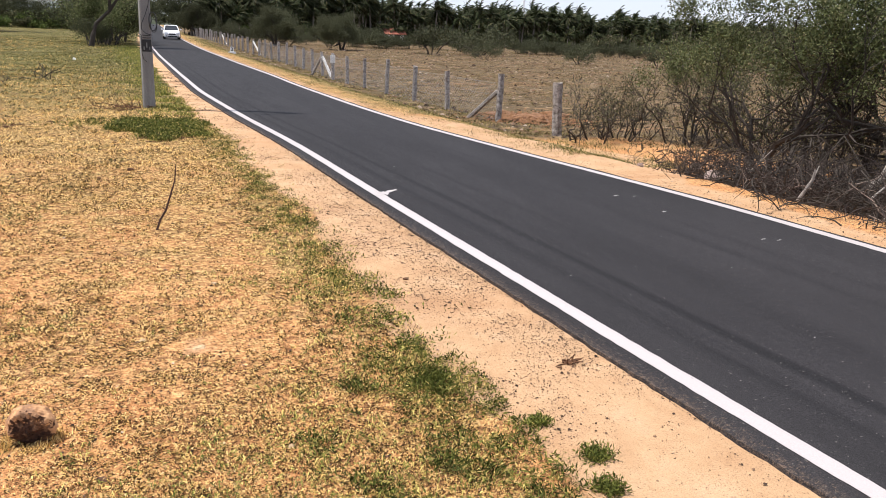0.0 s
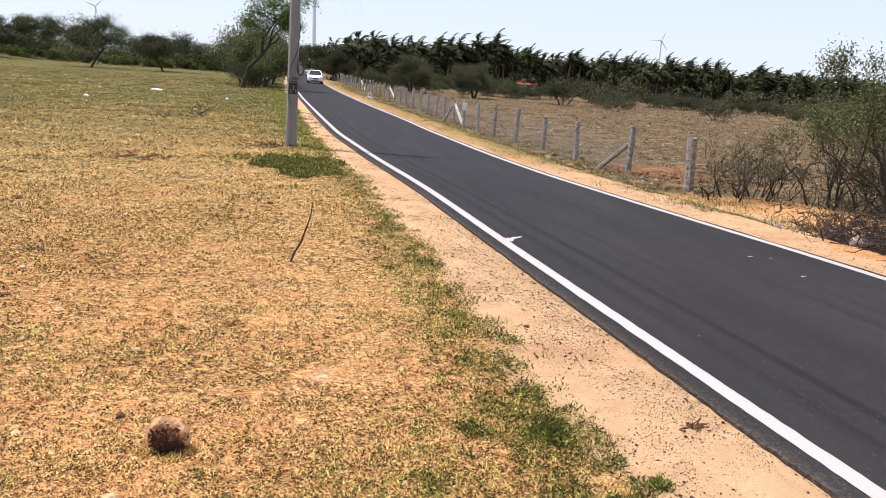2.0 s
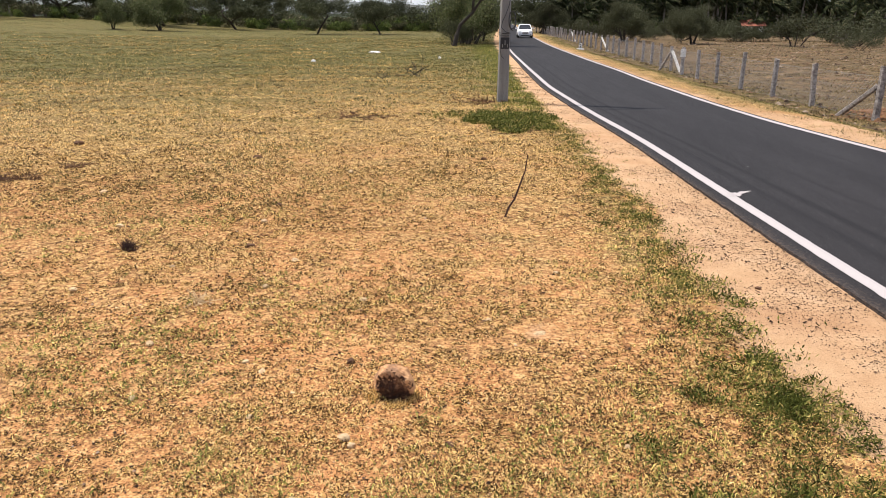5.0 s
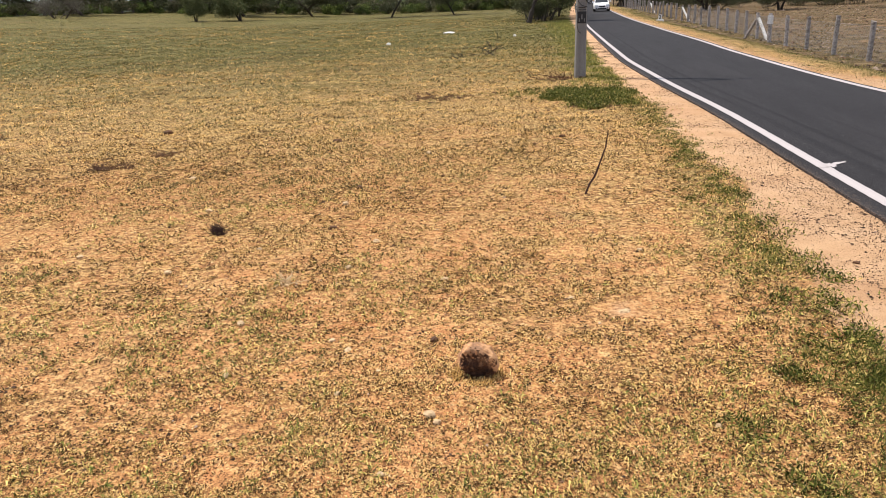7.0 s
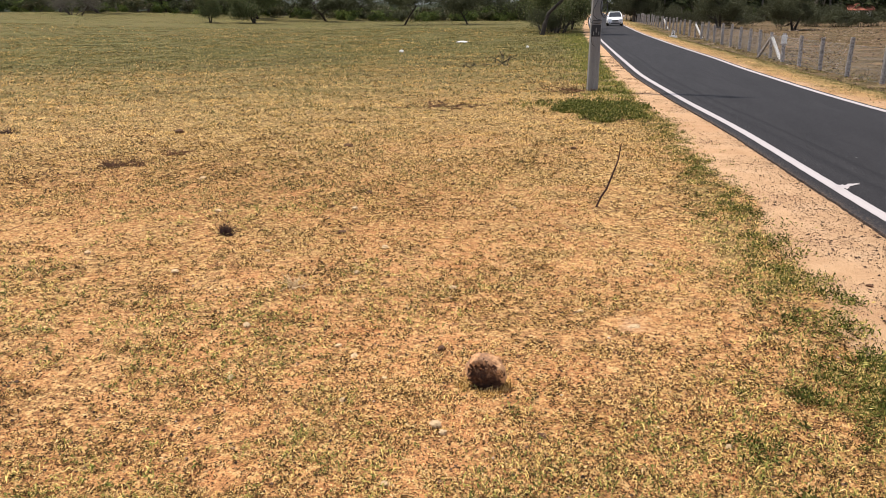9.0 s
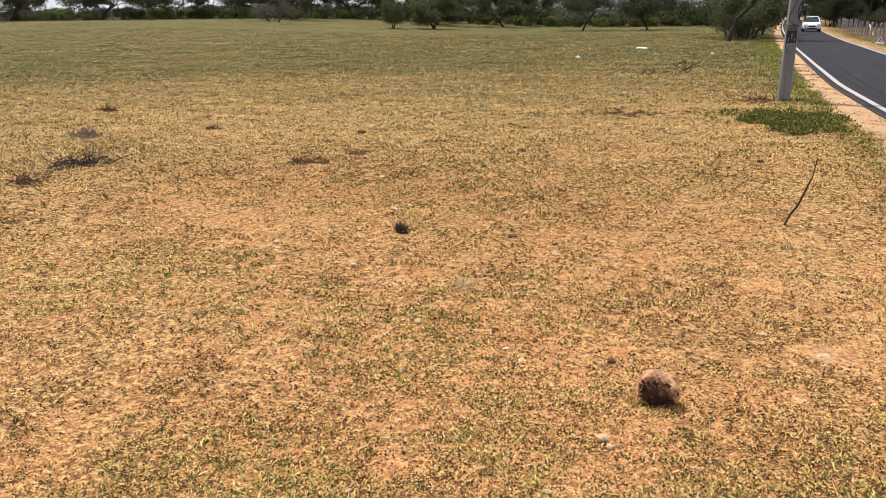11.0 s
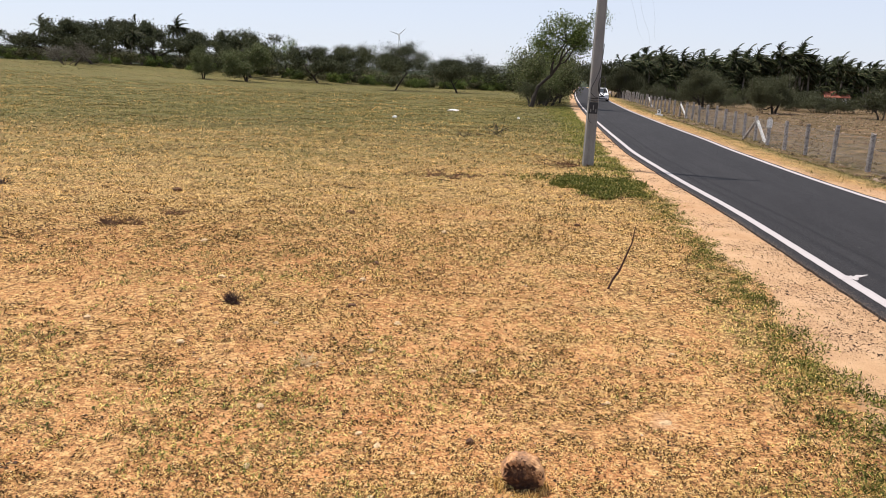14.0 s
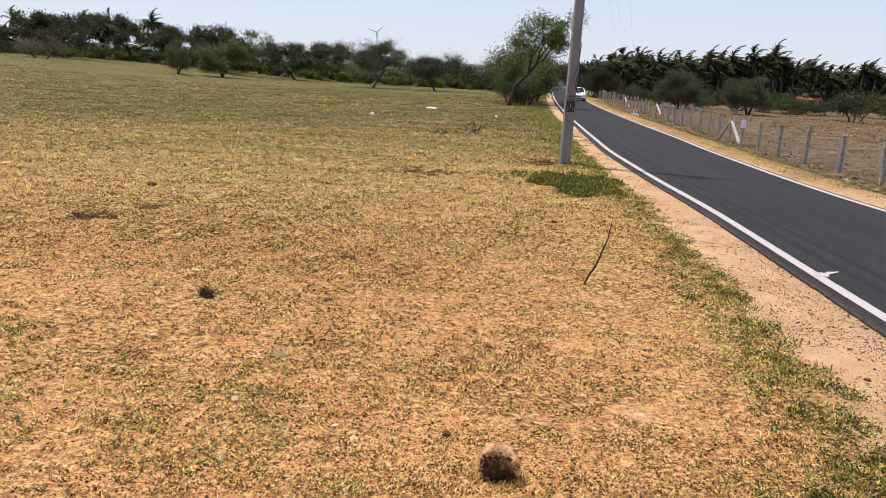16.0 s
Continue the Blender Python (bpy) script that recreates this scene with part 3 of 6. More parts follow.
def grow(geo, rng, p, d, length, radius, depth, tips, bend=0.35, lift=0.15, kids=(2, 4), sides=5, shrink=0.68):
    """A limb that bends on its way and forks; the ends of the last twigs go into tips."""
    pts, rad, q, w = [Vector(p)], [radius], Vector(p), Vector(d).normalized()
    segs = 4 if depth > 1 else 3
    for i in range(segs):
        w = (w + Vector(rng.normal(size=3)) * bend * 0.5 + Vector((0, 0, lift * 0.4))).normalized()
        q = q + w * (length / segs)
        pts.append(q)
        rad.append(max(radius * (1 - 0.45 * (i + 1) / segs), 0.0045))
    geo.append((pts, rad, sides if depth > 1 else max(3, sides - 2), depth == 0))
    if depth == 0:
        tips += [pts[-1], pts[-2], (pts[-1] + pts[-2]) / 2]
        return
    for _ in range(int(rng.integers(kids[0], kids[1] + 1))):
        k = int(rng.integers(2, segs + 1)) if depth > 1 else int(rng.integers(1, segs + 1))
        side = Vector(rng.normal(size=3))
        nd = (w + (side - w * side.dot(w)).normalized() * rng.uniform(0.5, 1.1)).normalized()
        grow(geo, rng, pts[k], nd, length * rng.uniform(shrink - 0.12, shrink + 0.12), rad[k] * 0.68, depth - 1, tips, bend, lift, kids, sides, shrink)


def make_tree(name, place, label, category, group, seed, height, spread, trunk, stems=1, forks=3, n_leaves=9000, leaf=0.16, width=0.07,
              leaf_mat=None, bark=None, clump=0.35, flat=0.5, lean=(0, 0), foot=0.0, kids=(3, 4), low=0.3, bend=0.35, bare=0.25, sides=5, far=False, top=0.0):
    """A tree or shrub: tapered trunk and limbs, and a crown of loose leaves about the twigs."""
    rng = np.random.default_rng(seed)
    ob = thing(name, place, label, category, group)
    limbs, tips = [], []
    for s in range(stems):
        a = rng.uniform(0, 6.283)
        base = Vector((math.cos(a), math.sin(a), 0)) * foot * rng.uniform(0.2, 1.0) + Vector((0, 0, -0.08))
        out = Vector((math.cos(a), math.sin(a), 0)) * (0.04 if stems == 1 else rng.uniform(0.25, 0.8))
        d = Vector((lean[0], lean[1], 1.0)) + out
        grow(limbs, rng, base, d, height * low * rng.uniform(0.85, 1.2), trunk * (1 if stems == 1 else rng.uniform(0.6, 1.1)), forks, tips, bend=bend, kids=kids, sides=sides)
    t = np.array([tuple(p) for p in tips])
    c = t.mean(0)
    k = [spread / 2 / max(np.quantile(np.abs(t[:, i] - c[i]), 0.85), 0.1) for i in (0, 1)]
    kz = height * 0.93 / max(np.quantile(t[:, 2], 0.97), 0.1)

    def fit(p):
        f = min(1.0, max(p[2], 0.0) / (0.4 * height))
        o = f if stems == 1 else 0.0
        return Vector((p[0] - c[0] * o + (p[0] - c[0]) * (k[0] - 1) * f, p[1] - c[1] * o + (p[1] - c[1]) * (k[1] - 1) * f, p[2] * kz))

    g = Geo()
    for pts, rad, sides, cap in limbs:
        g.tube([fit(p) for p in pts], rad, sides, cap)
    t = np.array([tuple(fit(p)) for p in t])
    t = t[t[:, 2] > height * bare]
    part("trunk", g, bark or M_BARK, ob)
    w = np.maximum(t[:, 2], 0.01) ** top
    hubs = t[rng.choice(len(t), max(8, n_leaves // 45), p=w / w.sum())]
    pick = hubs[rng.integers(0, len(hubs), n_leaves)] + rng.normal(size=(n_leaves, 3)) * clump * 0.35
    pts = pick + rng.normal(size=(n_leaves, 3)) * clump * 0.6 * np.array([1, 1, flat])
    part("crown", polys("crown", small_leaves(rng, pts, leaf, width) if far else leaves(rng, pts, leaf, width), 3 if far else 4, leaf_mat or M_ACACIA), None, ob)
    return ob


def put(ob, x, y, turn=0.0, size=1.0, sink=0.0, tall=1.0):
    """Another one like ob, standing on the ground."""
    m = Matrix.LocRotScale((x, y, ground_z(x, y) - sink), Euler((0, 0, radians(turn))), (size, size, size * tall))
    return copy_thing(ob, m)


def make_palm(place, seed, trunk_h, group):
    rng = np.random.default_rng(seed)
    ob = thing("coconut_palm", place, "tall coconut palm with fronds swept sideways by wind", "palm tree", group)
    g = Geo()
    bx, by = rng.uniform(-0.5, 0.7), rng.uniform(-0.4, 0.4)
    pts = [Vector((bx * (i / 6) ** 1.6, by * (i / 6) ** 1.6, trunk_h * i / 6 - 0.1)) for i in range(7)]
    part("trunk", g.tube(pts, [0.24, 0.17, 0.15, 0.14, 0.13, 0.13, 0.12], 7), M_PALMTRUNK, ob)
    top = np.array(pts[-1])
    quads, stalk = [], Geo()
    for k in range(38):
        a = k * 2.399 + rng.uniform(-0.3, 0.3)
        el = 0.92 - 1.55 * (k / 37) ** 0.9 + rng.uniform(-0.15, 0.15)
        d = unit(np.array([math.cos(a) * math.cos(el) + 0.50, math.sin(a) * math.cos(el), math.sin(el) * 0.9]))
        ln = rng.uniform(2.3, 3.1)
        gust = np.array([0.19, -0.02, -0.20]) + rng.normal(size=3) * 0.05
        q, line = top.copy(), [top.copy()]
        for i in range(7):
            d = unit(d + gust * (0.40 + i * 0.18))
            q = q + d * ln / 7
            line.append(q.copy())
        stalk.tube([line[0], line[3], line[7]], [0.035, 0.025, 0.008], 3, False)
        for j in range(22):
            u = (j + 1.0) / 22.5 * 7
            i = min(int(u), 6)
            p = line[i] + (line[i + 1] - line[i]) * (u - i)
            ax = unit(line[i + 1] - line[i])
            sd = unit(np.cross(ax, [0.1, 0.1, 1.0]))
            w = 0.70 * math.sin(min(1.0, 0.20 + j / 19.0) * math.pi * 0.86) + 0.12
            for s in (-1, 1):
                e = unit(sd * s * 0.65 + ax * 0.75 + np.array([0.25, 0, -0.15 - rng.uniform(0, 0.5)])) * w * rng.uniform(0.8, 1.2)
                n = ax * 0.095
                quads += [p - n, p + n, p + e]
    part("crown", polys("crown", np.array(quads), 3, M_PALM), None, ob)
    part("frond_spine", stalk, M_PALMTRUNK, ob)
    return ob


def join_copies(name, kinds, places, label, category):
    """Many copies of a few things as ONE mesh of kind stuff; places: (kind, matrix)."""
    co, loops, starts, mats, slots, at, n_loop = [], [], [], [], [], 0, 0
    data = []
    for ob in kinds:
        rows = []
        for c in ob.children:
            me = c.data
            v = np.empty(len(me.vertices) * 3)
            me.vertices.foreach_get("co", v)
            l = np.empty(len(me.loops), dtype=np.int32)
            me.loops.foreach_get("vertex_index", l)
            s = np.empty(len(me.polygons), dtype=np.int32)
            me.polygons.foreach_get("loop_start", s)
            if me.materials[0] not in slots:
                slots.append(me.materials[0])
            rows.append((v.reshape(-1, 3), l, s, slots.index(me.materials[0])))
        data.append(rows)
    for k, m in places:
        r, t = np.array(m.to_3x3()), np.array(m.translation)
        for v, l, s, slot in data[k]:
            co.append(v @ r.T + t)
            loops.append(l + at)
            starts.append(s + n_loop)
            mats.append(np.full(len(s), slot, dtype=np.int32))
            at, n_loop = at + len(v), n_loop + len(l)
    me = bpy.data.meshes.new(name)
    me.vertices.add(at)
    me.vertices.foreach_set("co", np.concatenate(co).astype(np.float32).ravel())
    me.loops.add(n_loop)
    me.loops.foreach_set("vertex_index", np.concatenate(loops).astype(np.int32))
    starts = np.concatenate(starts)
    me.polygons.add(len(starts))
    me.polygons.foreach_set("loop_start", starts.astype(np.int32))
    for m in slots:
        me.materials.append(m)
    me.polygons.foreach_set("material_index", np.concatenate(mats))
    me.update(calc_edges=True)
    return tagged(new(name, me), label, category, kind="stuff")


def standing(x, y, turn, size, sink=0.0):
    return Matrix.LocRotScale((x, y, ground_z(x, y) - sink), Euler((0, 0, radians(turn))), (size, size, size))


rnd = random.Random(7)

# -- palm grove behind the fenced field --
palm_kinds = [make_palm((14.0 + 3 * i, 108.0, ground_z(14.0 + 3 * i, 108.0)), 40 + i, 5.0 + 0.32 * i, "palms of the grove") for i in range(5)]
back_rows = []
for row in range(5):
    for k in range(68):
        x = 3.5 + row * 1.3 + k * 1.75 + rnd.uniform(-1.0, 1.0)
        y = 108.5 + row * 5.0 + rnd.uniform(-2.0, 2.0) - 0.02 * k * row
        s = (0.775 - 0.0014 * x) * rnd.uniform(0.90, 1.13) * (1.03 + 0.05 * row)
        kind, turn = rnd.randrange(5), rnd.uniform(-35, 35)
        if row < 3:
            put(palm_kinds[kind], x, y, turn, s)
        else:
            back_rows.append((kind, standing(x, y, turn, s)))
join_copies("palm_grove", palm_kinds, back_rows, "far rows of tall coconut palms in a grove", "palm grove")

# young palms along the foot of the grove
young = []
for k in range(95):
    x = 3.5 + k * 1.3 + rnd.uniform(-1, 1)
    young.append((rnd.randrange(5), standing(x, 106.0 + rnd.uniform(-1.5, 3.0), rnd.uniform(-40, 40), rnd.uniform(0.42, 0.68), 1.2)))
join_copies("young_palms", palm_kinds, young, "low young palms at the foot of the grove", "palm undergrowth")

# -- trees of the left field --
acacia_kinds = [
    make_tree("acacia_tree", (-22.6, 87.1, 0.75), "dark acacia tree with a flat spreading crown", "tree", "field trees", 9, 5.0, 5.4, 0.12, 1, 3, 24000, 0.15, 0.08, M_ACACIA, clump=0.6, flat=0.55, far=True, bend=0.06, bare=0.40, low=0.34, kids=(4, 5)),
    make_tree("acacia_tree", (-15.6, 88.6, 0.66), "dark acacia tree with a flat spreading crown", "tree", "field trees", 12, 3.8, 4.4, 0.11, 1, 3, 20000, 0.15, 0.08, M_ACACIA, clump=0.58, flat=0.55, far=True, bend=0.06, bare=0.40, low=0.34, kids=(4, 5)),
    make_tree("acacia_tree", (-38.2, 81.6, 0.85), "small acacia tree with a rounded grey-green crown", "tree", "field trees", 8, 3.7, 3.5, 0.15, 2, 3, 18000, 0.15, 0.08, M_OLIVE, clump=0.5, flat=0.8, foot=0.15, far=True),
]
for k in acacia_kinds:
    k.location.z = ground_z(k.location.x, k.location.y)
put(acacia_kinds[2], -41.4, 77.8, 80, 0.62, 0.0, 1.35)

# -- hedge row and scrub at the end of the left field --
hedge_kinds = [
    make_tree("hedge_shrub", (-12.0, 116.0, 0), "dense dark hedge shrub at the field end", "shrub", "hedge at the field end", 21, 2.6, 4.4, 0.07, 4, 2, 1600, 0.34, 0.20, M_ACACIA, clump=0.5, flat=0.8, foot=0.8, low=0.4, kids=(2, 3), bare=0.08, sides=3, far=True),
    make_tree("hedge_shrub", (-16.5, 117.0, 0), "yellow-green hedge shrub at the field end", "shrub", "hedge at the field end", 22, 2.4, 4.2, 0.07, 4, 2, 1600, 0.34, 0.20, M_GREEN, clump=0.5, flat=0.8, foot=0.8, low=0.4, kids=(2, 3), bare=0.08, sides=3, far=True),
    make_tree("hedge_shrub", (-20.5, 116.0, 0), "grey-green thorny hedge shrub at the field end", "shrub", "hedge at the field end", 23, 3.0, 4.6, 0.08, 4, 2, 1600, 0.34, 0.20, M_SCRUB, clump=0.5, flat=0.8, foot=0.8, low=0.4, kids=(2, 3), bare=0.08, sides=3, far=True),
]
for k in hedge_kinds:
    k.location.z = ground_z(k.location.x, k.location.y)
for k in range(46):
    put(hedge_kinds[(0, 2, 1)[k % 3]], 4.5 + k * 2.6 + rnd.uniform(-1, 1), 105.5 + rnd.uniform(-1.5, 6.0), rnd.uniform(0, 360), rnd.uniform(0.5, 0.85))
for k in range(120):
    t = k / 119
    x = -8 - 130 * t + rnd.uniform(-1, 1)
    y = 120 - 52 * t ** 1.6 + (k % 3) * 2.5 + rnd.uniform(-1.5, 1.5)
    put(hedge_kinds[rnd.randrange(3)], x, y, rnd.uniform(0, 360), rnd.uniform(0.45, 0.75))
for k in range(54):
    t = k / 53
    put(hedge_kinds[rnd.randrange(3)], -14 - 135 * t + rnd.uniform(-1, 1), 131 - 50 * t ** 1.6 + rnd.uniform(-2, 2), rnd.uniform(0, 360), rnd.uniform(0.5, 0.8))
for k in range(56):
    t = k / 55
    put(hedge_kinds[(1, 1, 2, 0)[k % 4]], -9 - 75 * t + rnd.uniform(-0.6, 0.6), 116 - 33 * t ** 1.5 + rnd.uniform(-1.5, 1.0), rnd.uniform(0, 360), rnd.uniform(0.42, 0.62), 0.1)
far_tree = make_tree("broad_tree", (-60.7, 86.5, 0), "broad dark green tree behind the hedge", "tree", "trees behind the hedge", 31, 4.9, 6.4, 0.18, 1, 3, 11000, 0.23, 0.13, M_ACACIA, clump=0.5, flat=0.7, far=True)
far_tree.location.z = ground_z(-60.7, 86.5)
for x, y, s, w in ((-67.1, 88.0, 1.0, 1.1), (-61.5, 103.1, 1.2, 1.0), (-69.0, 101.0, 1.15, 1.1), (-56.0, 108.0, 1.05, 1.0), (-36.1, 98.7, 0.92, 0.95), (-36.1, 109.2, 1.0, 0.9), (-43.6, 94.5, 1.15, 0.95), (-48.5, 100.0, 0.85, 1.0), (-78.0, 84.0, 1.0, 1.2), (-86.0, 78.0, 1.1, 1.1), (-93.0, 70.0, 1.0, 1.1), (-99.0, 60.0, 1.1, 1.1), (-104.0, 50.0, 1.0, 1.2), (-108.0, 38.0, 1.1, 1.1)):
    put(far_tree, x, y, rnd.uniform(0, 360), s * w * 1.0, 0.0, 1 / w)
for x, y, s in ((3.4, 114.0, 0.95), (5.2, 110.5, 0.8), (-6.0, 128.0, 0.8), (1.2, 134.0, 0.95)):
    put(far_tree, x, y, 40 * x, s)
put(hedge_kinds[0], 2.7, 112.5, 20, 1.0)
for k in range(58):
    put(hedge_kinds[(0, 2)[k % 2]], 4.0 + k * 2.2 + rnd.uniform(-1, 1), 126.0 + rnd.uniform(-6, 6), rnd.uniform(0, 360), rnd.uniform(1.15, 1.6))
sparse_tree = make_tree("sparse_tree", (-44.3, 106.2, 0), "sparse tree with pale shining leaves", "tree", "trees behind the hedge", 33, 5.2, 4.4, 0.14, 1, 3, 1800, 0.28, 0.16, M_GREEN, clump=0.6, flat=0.8)
sparse_tree.location.z = ground_z(-44.3, 106.2)
grey_bush = make_tree("dry_grey_bush", (-56.7, 76.3, 0), "wide dry grey bush at the field edge", "bush", "", 34, 2.3, 5.0, 0.05, 8, 2, 5000, 0.14, 0.05, M_STRAW, clump=0.4, flat=0.7, foot=1.2, low=0.45)
grey_bush.location.z = ground_z(-56.7, 76.3)
for x, y, top in ((-76.5, 99.0, 8.2), (-66.0, 98.0, 8.6), (-63.7, 99.5, 8.2), (-64.6, 103.6, 8.5), (-61.5, 108.9, 9.0), (-52.8, 105.6, 8.2), (-57.5, 105.4, 6.9), (-84.0, 92.0, 8.3), (-92.0, 86.0, 8.6)):
    put(palm_kinds[rnd.randrange(5)], x, y, rnd.uniform(-35, 35), (top + 0.5 - ground_z(x, y)) / 7.5)

# -- roadside tree, and the shrubs at its foot --


def build_road_tree(x, y):
    rng = np.random.default_rng(14)
    ob = thing("roadside_tree", Matrix.Translation((x, y, ground_z(x, y))) @ Matrix.Diagonal((1.15, 1.15, 1.05, 1)), "leaning roadside tree with sparse fresh leaves", "tree")
    limbs, tips = [], []
    trunk = [Vector(p) for p in ((0, 0, -0.1), (0.16, 0, 0.7), (0.34, 0.1, 1.3), (0.95, 0.1, 2.05), (1.25, 0, 2.75))]
    limbs.append((trunk, [0.15, 0.12, 0.105, 0.09, 0.07], 8, False))
    side = [trunk[3], Vector((0.85, -0.1, 2.7)), Vector((0.95, -0.1, 3.4)), Vector((1.25, 0, 4.1))]
    limbs.append((side, [0.08, 0.07, 0.055, 0.045], 6, False))
    for p, d, ln in ((trunk[4], (0.8, 0, 0.7), 1.3), (trunk[4], (0.2, 0.5, 1.0), 1.5), (trunk[4], (0.3, -0.6, 0.9), 1.3), (trunk[3], (0.0, 0.3, 1.0), 1.4), (side[3], (0.1, 0.2, 1.0), 1.2), (side[3], (0.7, -0.3, 0.7), 1.3), (side[3], (-0.7, 0.2, 0.7), 1.2), (side[2], (-0.8, -0.1, 0.6), 1.2)):
        grow(limbs, rng, p, d, ln, 0.055, 2, tips, bend=0.4, kids=(3, 4), shrink=0.6)
    g = Geo()
    for pts, rad, sides, cap in limbs:
        g.tube([p + Vector((0.22 * max(p[2] - 1.5, 0), 0, 0)) for p in pts], rad, sides, cap)
    part("trunk", g, M_BARK, ob)
    t = np.array([tuple(p) for p in tips])
    t[:, 0] += 0.22 * np.maximum(t[:, 2] - 1.5, 0)
    t = t[(t[:, 2] > 2.6) & (t[:, 2] < 6.3)]
    n = 9500
    pts = t[rng.integers(0, len(t), n)] + rng.normal(size=(n, 3)) * 0.25
    part("crown", polys("crown", leaves(rng, pts, 0.11, 0.065), 4, M_GREEN), None, ob)


build_road_tree(-4.35, 53.2)
shrub_kinds = [
    make_tree("dense_shrub", (-3.7, 56.4, 0), "dense olive-green shrub under the roadside tree", "shrub", "roadside shrubs", 17, 3.3, 2.9, 0.07, 5, 2, 9000, 0.12, 0.065, M_OLIVE, clump=0.45, flat=0.9, foot=0.7, low=0.4),
    make_tree("dense_shrub", (-4.4, 61.0, 0), "dense dark shrub under the roadside tree", "shrub", "roadside shrubs", 18, 3.2, 2.9, 0.07, 5, 2, 9000, 0.12, 0.065, M_ACACIA, clump=0.45, flat=0.9, foot=0.7, low=0.4),
]
for k in shrub_kinds:
    k.location.z = ground_z(k.location.x, k.location.y)
for x, y, s, k in ((-3.9, 58.6, 1.15, 1), (-4.1, 63, 1.3, 0), (-3.2, 66.0, 1.2, 1), (-4.4, 68, 1.2, 1), (-4.4, 54.6, 0.5, 1), (-4.6, 75, 1.2, 0), (-5.2, 84, 0.85, 1), (-6.6, 95, 0.8, 0), (-7.6, 106, 0.8, 1)):
    put(shrub_kinds[k], x, y, rnd.uniform(0, 360), s)

# -- bushes between the fenced field and the palms --
field_kinds = [
    make_tree("round_thorn_tree", (9.6, 74.5, 0), "round grey-green thorn tree in the fenced field", "tree", "thorn trees of the fenced field", 51, 3.1, 3.3, 0.14, 2, 3, 30000, 0.10, 0.055, M_FIELDBUSH, clump=0.45, flat=0.7, foot=0.2, bare=0.36, far=True, top=0.6),
    make_tree("thorn_bush", (22.0, 66.0, 0), "low thorn bush with bare stems below", "bush", "thorn bushes of the fenced field", 52, 2.2, 3.8, 0.06, 5, 2, 2700, 0.17, 0.10, M_FIELDBUSH, clump=0.42, flat=0.8, foot=0.6, low=0.45, sides=3, bare=0.15, far=True),
    make_tree("thorn_bush", (27.0, 67.0, 0), "low thorn bush with bare stems below", "bush", "thorn bushes of the fenced field", 53, 2.3, 4.2, 0.06, 5, 2, 2700, 0.17, 0.10, M_FIELDBUSH, clump=0.42, flat=0.8, foot=0.6, low=0.45, sides=3, bare=0.15, far=True),
]
for k in field_kinds:
    k.location.z = ground_z(k.location.x, k.location.y)
put(field_kinds[0], 14.8, 69.0, 100, 0.9)
put(field_kinds[0], 3.9, 106.0, 30, 1.15)
for k in range(120):
    t = k / 119
    x = 17 + 85 * t + rnd.uniform(-1.5, 1.5)
    y = 80 - 10 * math.sin(t * 3.0) + rnd.uniform(-3, 3) + 10 * t
    put(field_kinds[1 + rnd.randrange(2)], x, y, rnd.uniform(0, 360), rnd.uniform(0.35, 0.64))
for x, y, s in ((30, 54, 0.6), (38, 55, 0.5), (24, 58.5, 0.5), (10, 93, 0.6), (7.5, 99, 0.8), (6, 106, 0.9), (12, 101, 0.8), (17, 99, 0.8), (23, 96, 0.8), (9.0, 78, 0.5), (13.5, 80, 0.5), (11, 76, 0.45), (14.5, 74, 0.4), (8.0, 84, 0.6)):
    put(field_kinds[1 + rnd.randrange(2)], x, y, rnd.uniform(0, 360), s)

# -- thorn scrub beside the road, past the end of the fence --
scrub_kinds = [
    make_tree("roadside_thorn_shrub", (10.4, 13.9, 0), "tangled roadside thorn shrub with bare dark stems", "shrub", "roadside thorn scrub", 61, 2.0, 2.3, 0.036, 5, 3, 8500, 0.040, 0.017, M_SCRUB, clump=0.14, flat=0.9, foot=0.9, low=0.46, kids=(2, 4), bend=0.75, bare=0.52, far=True, top=2.0),
    make_tree("roadside_thorn_tree", (9.7, 9.9, 0), "tangled thorn tree with twisted dark stems", "tree", "roadside thorn scrub", 62, 3.05, 3.1, 0.058, 6, 3, 26000, 0.046, 0.020, M_OLIVE, clump=0.16, flat=0.9, foot=0.4, low=0.46, kids=(3, 4), bend=0.7, bare=0.46, far=True, top=2.5),
    make_tree("bare_thorn_shrub", (8.5, 14.0, 0), "leafless brown thorn shrub beside the end post", "shrub", "roadside thorn scrub", 63, 1.35, 1.5, 0.024, 10, 3, 2600, 0.034, 0.015, M_SCRUB, clump=0.2, flat=0.8, foot=0.7, low=0.45, kids=(2, 4), bend=0.8, bare=0.3),
]
for k in scrub_kinds:
    k.location.z = ground_z(k.location.x, k.location.y)
